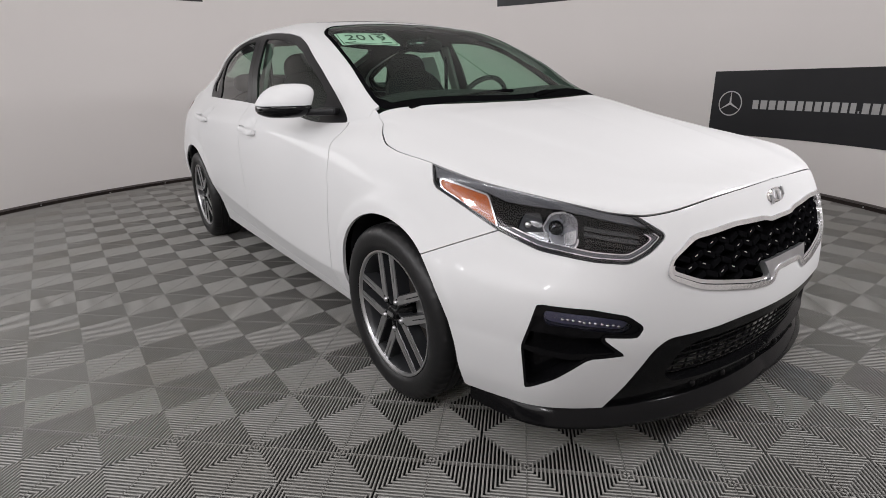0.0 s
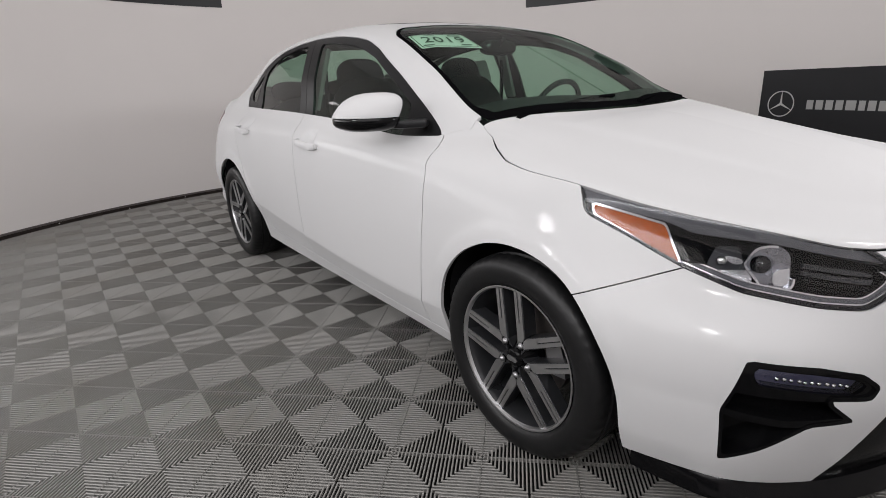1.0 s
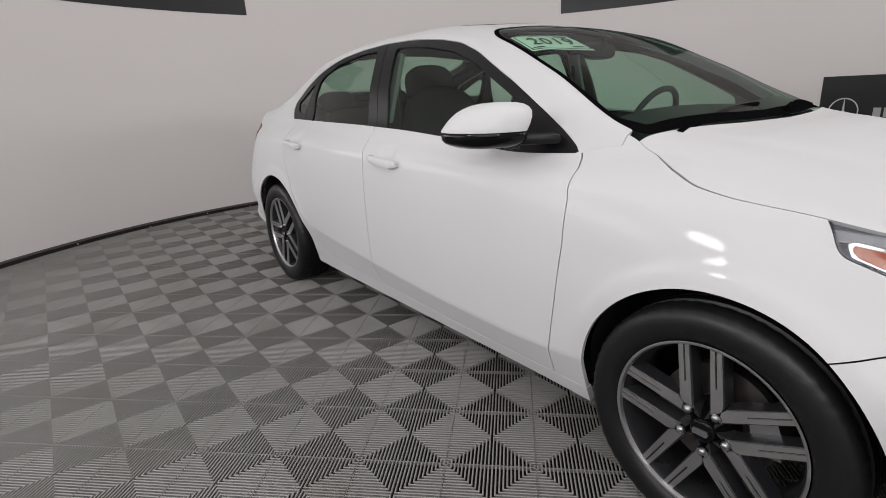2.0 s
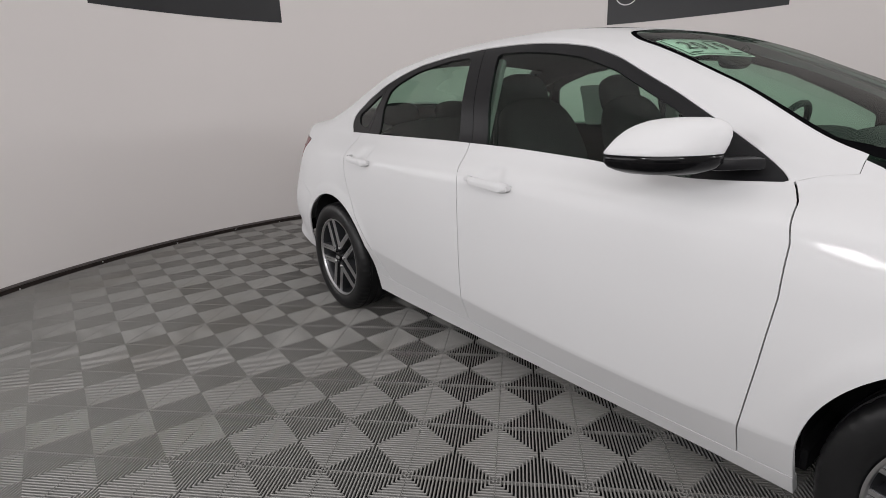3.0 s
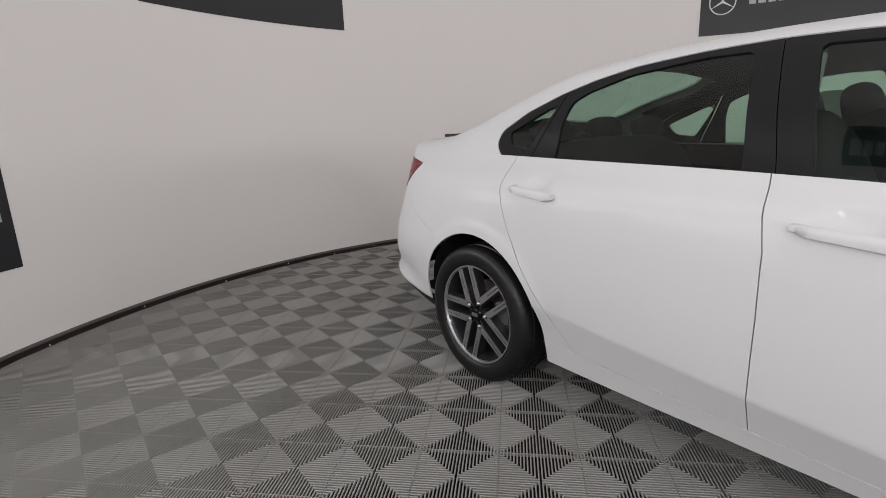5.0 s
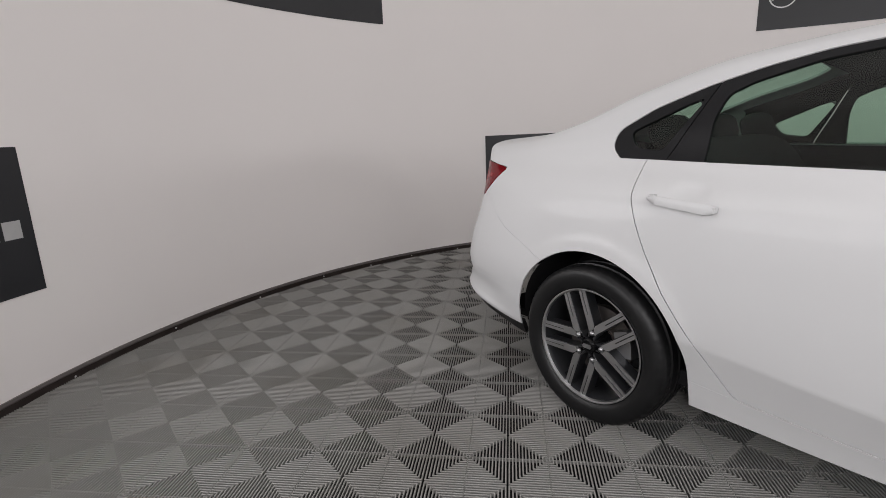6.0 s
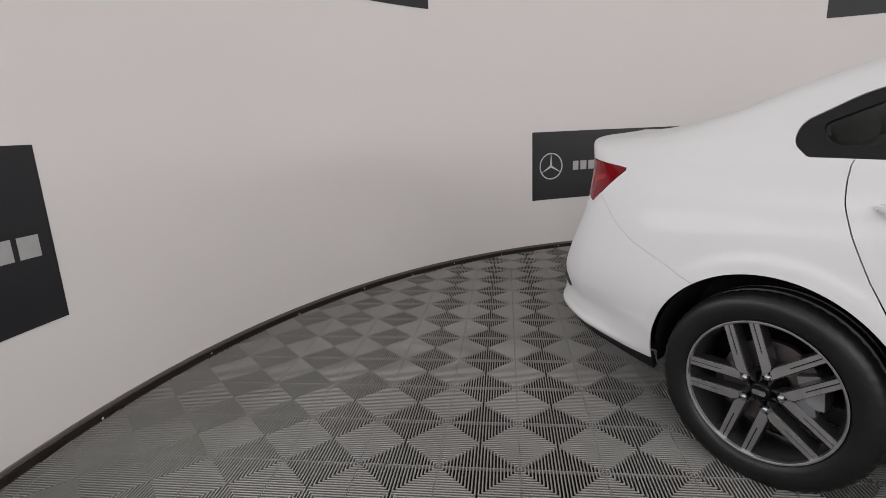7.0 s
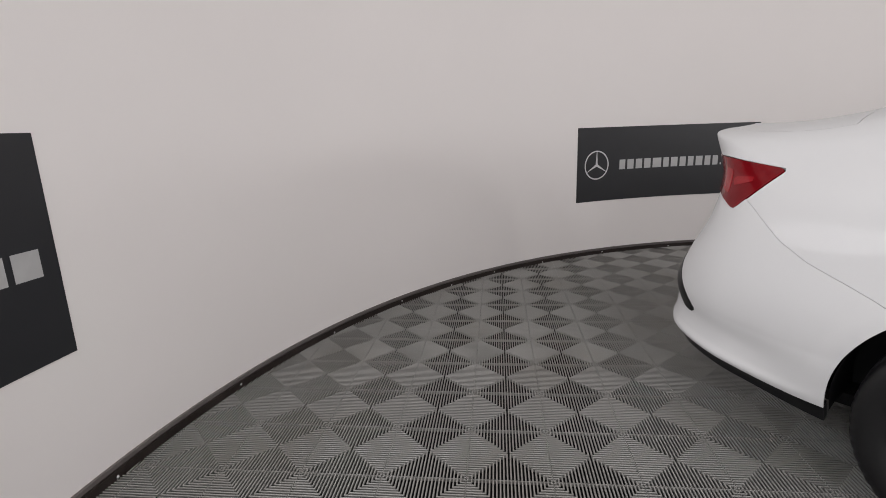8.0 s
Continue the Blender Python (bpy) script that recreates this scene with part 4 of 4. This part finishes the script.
# fog lamp recesses
LED = soft_corners([(1.195, .517), (1.36, .505), (1.49, .488), (1.528, .472), (1.49, .456), (1.36, .468), (1.205, .482)], 0.012)
fog = cuts(SKIN, QUADS, below(5.0), lambda A: A[:, 0] - 1.6, ("qz", FOG, 1, 0.0))
for s, _ in sides():
    b = panel("fog_bezel", *fog, GLOSSBLACK, CAR, s, -0.045, 0.0, "gloss black fog lamp recess")
    rim = cuts(*fog, lambda A: 0.010 - rim_of(A, "qz", FOG))
    panel("bezel_rim", *rim, GLOSSBLACK, b, s, -0.001, 0.045)
    led = cuts(*fog, ("qz", LED, 1, 0.0))
    panel("led_lens", *led, LENS, b, s, -0.010, 0.03, "clear lamp lens")
    panel("led_reflector", *led, BLUELIT, b, s, -0.030, 0.0, "grey lamp reflector")
    for k in range(11):
        q = 1.27 + k * .021
        p, n = spot("qz", q, .488 - (q - 1.3) * .11, front)
        c = p - n * 0.022
        bm = pillow(bmesh.new(), (c[0], c[1] * -s, c[2]), (.0048, .0048, .0048), 2.4, 12, 8)
        part("led", bm, CHROME, b, "", True)
    BLADE = soft_corners([(1.125, .415), (1.30, .398), (1.46, .402), (1.508, .389), (1.46, .383), (1.30, .380), (1.13, .398)], 0.006)
    blade = cuts(*fog, ("qz", BLADE, 1, 0.0))
    panel("bezel_blade", *blade, GLOSSBLACK, b, s, -0.003, 0.05, "gloss black blade")
    band = cuts(*fog, lambda A: A[:, 2] - .444 + (A[:, 0] - A[:, 1] - 1.4) * .05, ("qz", LED, -1, 0.002))
    panel("lamp_frame", *band, GLOSSBLACK, b, s, -0.006, 0.03)

# lower mouth and lip
mo = cuts(SKIN, QUADS, below(3.2), lambda A: A[:, 0] - 1.9, ("yz", MOUTH, 1, 0.0))
HOLE = soft_corners([(-.2, .405), (.40, .402), (.455, .375), (.485, .300), (.44, .272), (-.2, .262)], 0.025)
mouth = panel("lower_grille", *cuts(*mo, ("yz", HOLE, -1, 0.0)), GLOSSBLACK, CAR, 0, -0.008, 0.03, "gloss black lower air intake")
hole = cuts(*mo, ("yz", HOLE, 1, -0.01))
panel("intake_back", *hole, LINER, mouth, 0, -0.085, 0.0, "dark intake interior")
for z in np.arange(.275, .40, .019):
    ys = np.linspace(-.47, .47, 27)
    pts = []
    for y in ys:
        if inside(np.array([(abs(y), z)]), HOLE)[0] > -.004:
            p, n = spot("yz", abs(y), z, grille_face)
            pts.append((p[0] - .035, y, z))
    if len(pts) > 2:
        part("intake_bar", tube(bmesh.new(), pts, .0032, 6), GLOSSBLACK, mouth, "", True)
for y in np.arange(-.46, .47, .04):
    pts = []
    for z in np.linspace(.265, .402, 6):
        if inside(np.array([(abs(y), z)]), HOLE)[0] > -.004:
            p, n = spot("yz", abs(y), z, grille_face)
            pts.append((p[0] - .040, y, z))
    if len(pts) > 1:
        part("intake_rib", tube(bmesh.new(), pts, .003, 5), TRIM, mouth, "", True)
for y in (-.36, -.24, -.08, .08, .24, .36):
    p, n = spot("yz", abs(y), .243, grille_face)
    part("parking_sensor", pillow(bmesh.new(), (p[0] - .010, y, .243), (.010, .012, .012), 2.0, 16, 10), GLOSSBLACK, mouth, "", True)

row = [v for v in SKIN[:NU] if v[0] > 1.72]
bm = bmesh.new()
sect = ((-.05, .012), (.004, .012), (.016, .002), (.030, -.030), (.026, -.040), (-.05, -.036))
both = [(v[0], -v[1], v[3], -v[4], v[2]) for v in row] + [(v[0], v[1], v[3], v[4], v[2]) for v in row[::-1][1:]]
rows = []
for i, (x, y, nx, ny, z) in enumerate(both):
    l = math.hypot(nx, ny) or 1
    grow = min(1, (x - 1.72) / .25)
    rows.append([bm.verts.new((x + nx / l * o * (grow if o > 0 else 1), y + ny / l * o * (grow if o > 0 else 1), z + h)) for o, h in sect])
for p, q in zip(rows, rows[1:]):
    for k in range(6):
        bm.faces.new((p[k], p[(k + 1) % 6], q[(k + 1) % 6], q[k]))
part("front_lip", bm, GLOSSBLACK, CAR, "gloss black front lip spoiler", True, 30)

# tail lamps and rear corner slots
tl = cuts(SKIN, QUADS, below(6.6), above(3.5), lambda A: A[:, 1] - .403, ("xz", TAIL, 1, 0.001))
SLOT = soft_corners([(-2.345, .600), (-2.305, .590), (-2.236, .535), (-2.158, .462), (-2.175, .446), (-2.210, .452), (-2.330, .545)], 0.008)
slot = cuts(SKIN, QUADS, below(4.5), above(0.7), ("xz", SLOT, 1, 0.0))
for s, _ in sides():
    t = panel("tail_light", *tl, RED, CAR, s, 0.003, 0.02, "dark red wraparound tail light")
    g1 = soft_corners([(-2.02, .925), (-2.09, .905), (-2.09, .935), (-2.02, .940)], 0.006)
    panel("reflector", *cuts(*tl, ("xz", g1, 1, 0.0)), REDLIT, t, s, 0.0045, 0.002, "bright red reflector")
    g1 = soft_corners([(-2.10, .88), (-2.135, .89), (-2.135, .965), (-2.10, .955)], 0.006)
    panel("reflector", *cuts(*tl, ("xz", g1, 1, 0.0)), REDLIT, t, s, 0.0045, 0.002, "bright red reflector")
    panel("corner_slot", *slot, TRIM, CAR, s, 0.002, 0.01, "black bumper corner vent")

# door handles
for (x0, x1, z0, z1, key) in ((-.157, .078, .876, .858, "f"), (-1.140, -.912, .906, .884, "r")):
    for s, _ in sides():
        n = 15
        bm = bmesh.new()
        rows = []
        for i in range(n):
            f = i / (n - 1)
            x, z = x0 + (x1 - x0) * f, z0 + (z1 - z0) * f
            p, _n = spot("xz", x, z, lambda S: S[:, 6] < 6)
            e = min(1, 6 * f + .25, 6 * (1 - f) + .45)
            out = (0.005 + 0.030 * min(1, 5 * f, 5 * (1 - f) + .3))
            hz = .0140 * e * (1 + .35 * f)
            base = 0.866 if key == "f" else 0.862
            w = max(abs(p[1]), base - 0.012)
            rows.append([bm.verts.new((x, s * (w + o), z + h)) for o, h in ((out - .012, -hz), (out - .002, -hz * .8), (out, 0), (out - .004, hz * .8), (out - .012, hz), (out - .016, 0))])
        for p, q in zip(rows, rows[1:]):
            for k in range(6):
                bm.faces.new((p[k], p[(k + 1) % 6], q[(k + 1) % 6], q[k]))
        bm.faces.new(rows[0])
        bm.faces.new(rows[-1][::-1])
        part("door_handle", bm, PAINT, DOORS[s, key], "body-coloured pull handle", True, 60)
        for xx, zz in ((x0 + .012, z0), (x1 - .012, z1)):
            p, _n = spot("xz", xx, zz, lambda S: S[:, 6] < 6)
            bm = bmesh.new()
            box(bm, xx - .011, xx + .011, min(s * (abs(p[1]) - .012), s * (abs(p[1]) + .020)), max(s * (abs(p[1]) - .012), s * (abs(p[1]) + .020)), zz - .009, zz + .009, None, .003)
            part("handle_mount", bm, PAINT, DOORS[s, key])

# outside mirror
for s in (-1,):
    mi = new("side_mirror")
    mi.parent = CAR
    mi["label"] = "white-capped side mirror with black base"

    def plan(z, grow):
        """Outline of the housing at a height, as seen from above."""
        pts = rounded([(.765, .835), (.735, .925), (.655, .982), (.555, .985), (.535, .955), (.60, .845), (.68, .80)], 6)
        c = np.array((.650, .905))
        return [(c[0] + (x - c[0]) * grow + sh(z), c[1] + (y - c[1]) * grow - sh(z)) for x, y in pts]

    def sh(z):
        return 0.42 * max(0, z - 1.01)

    def stack(levels):
        bm = bmesh.new()
        rows = [[bm.verts.new((x, s * y, z)) for x, y in plan(z, g)] for z, g in levels]
        k = len(rows[0])
        for p, q in zip(rows, rows[1:]):
            for i in range(k):
                bm.faces.new((p[i], p[(i + 1) % k], q[(i + 1) % k], q[i]))
        bm.faces.new(rows[0][::-1])
        bm.faces.new(rows[-1])
        return bm

    part("mirror_cap", stack([(1.006, .985), (1.010, 1.0), (1.025, .985), (1.045, .94), (1.062, .86), (1.074, .74), (1.083, .58), (1.088, .36), (1.0895, .12)]), PAINT, mi, "glossy white cap", True, 60)
    part("mirror_base", stack([(.958, .45), (.960, .62), (.966, .78), (.974, .92), (.984, .985), (1.0, .995), (1.0045, .97)]), GLOSSBLACK, mi, "black lower housing", True, 60)
    bm = bmesh.new()
    box(bm, -.055, .030, -.06, .06, -.014, .014, pose(.765, s * .785, .978, 0, 0, s * 42), .010)
    part("mirror_arm", bm, TRIM, mi, "black mirror arm", True)

# sunroof, wipers, windshield border, aerial fin
SUN = soft_corners([(.075, -.2), (.075, .36), (.03, .40), (-.72, .42), (-.76, .38), (-.76, -.2)], 0.03)
panel("sunroof", *cuts(SKIN, QUADS, above(8.2), ("xy", SUN, 1, 0.0)), GLOSSBLACK, CAR, 0, 0.0015, 0.003, "dark glass sunroof")
border = cuts(SKIN, QUADS, above(6.8), ("xy", WSHIELD, 1, 0.0), lambda A: 0.016 + .028 * np.clip((A[:, 0] - .92) / .06, 0, 1) - rim_of(A, "xy", WSHIELD))
panel("glass_border", *border, GRILLEBLACK, CAR, 0, -0.0025, 0.0, "black printed glass border")
for pts in (((1.075, -.56, .972), (1.06, -.45, .985), (1.03, -.20, 1.013), (1.035, .02, 1.022)), ((1.10, .10, .998), (1.07, .22, 1.010), (1.03, .40, 1.012), (1.02, .56, .993))):
    n = 18
    P = akima(np.arange(4), np.array(pts), np.linspace(0, 3, n))
    wi = part("wiper", tube(bmesh.new(), P + np.array((0, 0, .012)), [.011] * 6 + [.007] * (n - 6), 6), GRILLEBLACK, CAR, "black windshield wiper", True)
    part("wiper_blade", tube(bmesh.new(), P[3:] + np.array((-.014, 0, .004)), .006, 6), RUBBER, wi, "", True)

# sticker with the model year behind the windshield
STK = np.array([(.375, .515), (.425, .262), (.575, .262), (.512, .538)])
stk = panel("year_sticker", *cuts(SKIN, QUADS, above(7.0), ("xy", STK, 1, 0.0)), PAPER, CAR, -1, -0.009, 0.0, "pale green paper sticker with printed year")
fr = cuts(SKIN, QUADS, above(7.0), ("xy", STK, 1, 0.007), lambda A: 0.0105 - rim_of(A, "xy", STK))
panel("border_line", *fr, INK, stk, -1, -0.0075, 0.0)
C = [spot("xy", x, y, lambda S: S[:, 6] > 7) for x, y in STK]
a, b, c, d = [Vector(p - n * .006) for p, n in C]
ex, ey = ((b - a) + (c - d)).normalized(), ((a - d) + (b - c)).normalized()
ez = ex.cross(ey).normalized()
ey = ez.cross(ex)
mid = (a + b + c + d) / 4
cu = bpy.data.curves.new("year_text", "FONT")
cu.body, cu.size, cu.align_x, cu.align_y, cu.space_character, cu.offset = "2019", .092, "CENTER", "CENTER", 1.12, .0008
tmp = new("year_text", cu)
me = bpy.data.meshes.new_from_object(tmp.evaluated_get(bpy.context.evaluated_depsgraph_get()))
bpy.data.objects.remove(tmp)


bpy.context.view_layer.update()


def laid(u, v, lift=.0028):
    """A point of the sticker's plane brought onto the curve of the glass."""
    q = mid + ex * u + ey * v
    hit, p, n, _f = stk.ray_cast((q.x, q.y, 3.0), (0, 0, -1))
    return p + Vector((0, 0, lift)) if hit else q


for v in me.vertices:
    v.co = laid(v.co.x, v.co.y)
me.materials.clear()
me.materials.append(INK)
ob = new("year_text", me)
ob.parent = stk
ob["label"] = "printed year 2019"
for u, v, w, h in ((.07, .052, .06, .009), (-.09, -.052, .05, .008), (.085, -.05, .05, .008), (-.05, .054, .05, .003)):
    bm = bmesh.new()
    bm.faces.new([bm.verts.new(laid(u + i * w / 2, v + j * h / 2)) for i, j in ((-1, -1), (1, -1), (1, 1), (-1, 1))])
    part("print_bar", bm, INK, stk)

# ---- cabin ----
lin = cuts(SKIN, QUADS, above(0.6), below(8.9), lambda A: np.maximum(arch(A) - 0.02, (A[:, 6] - 5.5) * .12), lambda A: .93 - A[:, 0], lambda A: A[:, 0] + 1.45, lambda A: -np.minimum(rim_of(A, "xz", DLO) + .008, (A[:, 6] - 5.75) * .12), lambda A: -np.minimum(rim_of(A, "xy", WSHIELD) + .02, (A[:, 6] - 6.5) * .12), lambda A: -np.minimum(rim_of(A, "xy", BACKLIGHT) + .02, (A[:, 6] - 6.5) * .12))
for s, _ in sides():
    panel("cabin_lining", *lin, LINER, CAR, s, -0.045, 0.0, "dark cabin lining")
head = cuts(SKIN, QUADS, above(8.2), lambda A: .20 - A[:, 0], lambda A: A[:, 0] + 1.0)
panel("headliner", *head, LINER, CAR, 0, -0.035, 0.0, "dark headliner")
bm = bmesh.new()
box(bm, -1.5, 1.0, -.76, .76, .24, .30, None, .01)
part("cabin_floor", bm, LINER, CAR, "dark carpeted cabin floor")
bm = bmesh.new()
box(bm, -1.78, -1.36, -.62, .62, .86, .99, None, .03)
part("parcel_shelf", bm, LINER, CAR, "dark parcel shelf")
bm = bmesh.new()
box(bm, .42, 1.02, -.70, .70, .62, .925, None, .06)
pillow(bm, (.72, 0, .925), (.26, .68, .045), 3.0)
pillow(bm, (.56, .36, .955), (.13, .21, .05), 2.5)
part("dashboard", bm, DASH, CAR, "dark grey dashboard", True, 50)
bm = bmesh.new()
n = 40
pts = [(0, .178 * math.cos(2 * math.pi * k / n), .178 * math.sin(2 * math.pi * k / n)) for k in range(n + 1)]
tube(bm, pts, .014, 8)
box(bm, -.02, .02, -.06, .06, -.05, .05, None, .015)
box(bm, -.012, .012, -.17, .17, -.02, .02, None, .008)
box(bm, -.012, .012, -.02, .02, -.17, 0, None, .008)
bmesh.ops.transform(bm, matrix=pose(.43, .36, .93, 0, 24, 0), verts=bm.verts[:])
part("steering_wheel", bm, DASH, CAR, "black steering wheel", True)
bm = pillow(bmesh.new(), (.385, 0, 1.262), (.018, .115, .035), 3.0)
tube(bm, [(.39, 0, 1.27), (.425, 0, 1.300)], .012, 8)
part("rear_view_mirror", bm, GLOSSBLACK, CAR, "black interior mirror", True)


def car_seat(y):
    st = new("car_seat")
    st.parent = CAR
    st["label"] = "dark cloth front seat"
    part("seat_cushion", pillow(bmesh.new(), (.18, y, .52), (.28, .25, .09), 3.5), FABRIC, st, "", True)
    part("seat_back", pillow(bmesh.new(), (0, 0, 0), (.085, .245, .37), 3.0, m=pose(-.175, y, .81, 0, -22, 0)), FABRIC, st, "", True)
    part("headrest", pillow(bmesh.new(), (0, 0, 0), (.06, .14, .108), 2.8, m=pose(-.345, y, 1.155, 0, -16, 0)), FABRIC, st, "", True)
    for d in (-.05, .05):
        part("headrest_post", tube(bmesh.new(), [(-.27, y + d, 1.04), (-.32, y + d, 1.16)], .007, 8), CHROME, st, "", True)


car_seat(-.36)
car_seat(.36)
st = new("rear_seat")
st.parent = CAR
st["label"] = "dark cloth rear bench seat"
part("seat_cushion", pillow(bmesh.new(), (-.80, 0, .50), (.27, .64, .10), 4.0), FABRIC, st, "", True)
part("seat_back", pillow(bmesh.new(), (0, 0, 0), (.09, .64, .33), 4.0, m=pose(-1.16, 0, .76, 0, -24, 0)), FABRIC, st, "", True)
for y in (-.40, 0, .40):
    part("headrest", pillow(bmesh.new(), (0, 0, 0), (.05, .13, .065), 2.8, m=pose(-1.315, y, 1.105, 0, -16, 0)), FABRIC, st, "", True)
for s, _ in sides():
    bm = bmesh.new()
    box(bm, -.035, .035, -.012, .012, -.155, .155, pose(-.235, s * .652, 1.155, s * 18, 0, 0), .008)
    part("pillar_trim", bm, LIGHTTRIM, CAR, "grey inner pillar trim")
    part("seat_belt", tube(bmesh.new(), [(-.24, s * .62, 1.24), (-.26, s * .62, .80), (-.24, s * .60, .40)], .012, 6), LINER, CAR, "dark seat belt", True)

# papers on the far rear window
for x0, x1, z0, z1 in ((-.84, -.60, .998, 1.235), (-.595, -.44, 1.02, 1.255)):
    me_ = cuts(SKIN, QUADS, above(5.9), below(8.6), ("xz", np.array([(x0, z0), (x1, z0), (x1, z1), (x0, z1)]), 1, 0.0))
    panel("window_paper", *me_, WHITEPAPER, CAR, 1, -0.016, 0.0, "white paper sheet taped inside window")

# ---- floor: ribbed interlocking tiles, each of four squares with slanting ribs ----
def tile_mesh():
    V, F = [], []

    def bar(p, q, w, z0, z1):
        p, q = np.array(p), np.array(q)
        d = (q - p) / np.linalg.norm(q - p)
        n = np.array((-d[1], d[0])) * w / 2
        b = len(V)
        prof = ((-.2, z0), (-.2, z1 - .0030), (-.9, z1 - .0026), (-1, z1 - .0020), (-.84, z1 - .0010), (-.48, z1 - .0003), (0, z1), (.48, z1 - .0003), (.84, z1 - .0010), (1, z1 - .0020), (.9, z1 - .0026), (.2, z1 - .0030), (.2, z0))
        k = len(prof)
        for e in (p, q):
            V.extend([(*(e + f * n), z) for f, z in prof])
        for i in range(k - 1):
            F.append((b + k + i, b + k + 1 + i, b + i + 1, b + i))
        F.append((b + 2, b + 3, b + 4, b + 5, b + 6, b + 7, b + 8, b + 9, b + 10))
        F.append(tuple(b + k + i for i in range(10, 1, -1)))

    Q, PITCH, EDGE = 0.2, 0.0118, 0.0
    for ix in (0, 1):
        for iy in (0, 1):
            ox, oy = ix * Q, iy * Q
            sgn = 1 if (ix + iy) % 2 == 0 else -1   # the two nodes lie on the rising or the falling diagonal
            n = int(round(Q * math.sqrt(2) / PITCH))
            for k in range(n):
                t = (k + 0.5) / n * 2 * Q           # ribs: u + v = t in the square's own frame
                a, b = max(EDGE, t - Q + EDGE), min(Q - EDGE, t - EDGE)
                if b - a < 0.003:
                    continue
                P = lambda u: (ox + u, oy + t - u) if sgn > 0 else (ox + Q - u, oy + t - u)
                m = 0.0012
                e, top = (0.0021, -0.0003) if sgn > 0 else (0.0, 0.0)   # ends of every other square run under the next
                bar(P(a - e), P(t / 2 - m), 0.0054, -0.015, top)
                bar(P(t / 2 + m), P(b + e), 0.0054, -0.015, top)
            c = (lambda u: (ox + u, oy + u)) if sgn > 0 else (lambda u: (ox + Q - u, oy + u))
            bar(c(0.004), c(Q - 0.004), 0.0022, -0.015, -0.0012)
    me = bpy.data.meshes.new("floor_tile")
    me.from_pydata(V, [], F)
    me.materials.append(TILE)
    return me


bm = bmesh.new()
bmesh.ops.create_circle(bm, cap_ends=True, radius=RW + 0.1, segments=100)
bmesh.ops.translate(bm, vec=(CX, CY, -0.0155), verts=bm.verts[:])
floor = tagged(part("floor", bm, UNDER, None), "grey ribbed plastic interlocking floor tiles in the booth", "floor", kind="structure")
TM = tile_mesh()
TV = np.array([v.co[:] for v in TM.vertices])
TF = [tuple(p.vertices) for p in TM.polygons]
TX, TY = -0.0785, -1.165
for i in range(-12, 13):
    for j in range(-9, 15):
        x, y = TX + 0.4 * i, TY + 0.4 * j
        d = min(math.hypot(max(x - CX, CX - x - 0.4, 0), max(y - CY, CY - y - 0.4, 0)), 9)
        if d > RW:
            continue
        t = new("floor_tile", TM)
        t.parent = floor
        t.location = (x, y, 0)
        far = max(math.hypot(x + u - CX, y + v - CY) for u in (0, 0.4) for v in (0, 0.4))
        if far > RW + 0.05:
            W = TV + np.array((x, y, 0))
            A, F = clip(TV, TF, RW + 0.04 - np.hypot(W[:, 0] - CX, W[:, 1] - CY))
            me = bpy.data.meshes.new("floor_tile")
            me.from_pydata([tuple(v) for v in A], [], F)
            me.materials.append(TILE)
            t.data = me
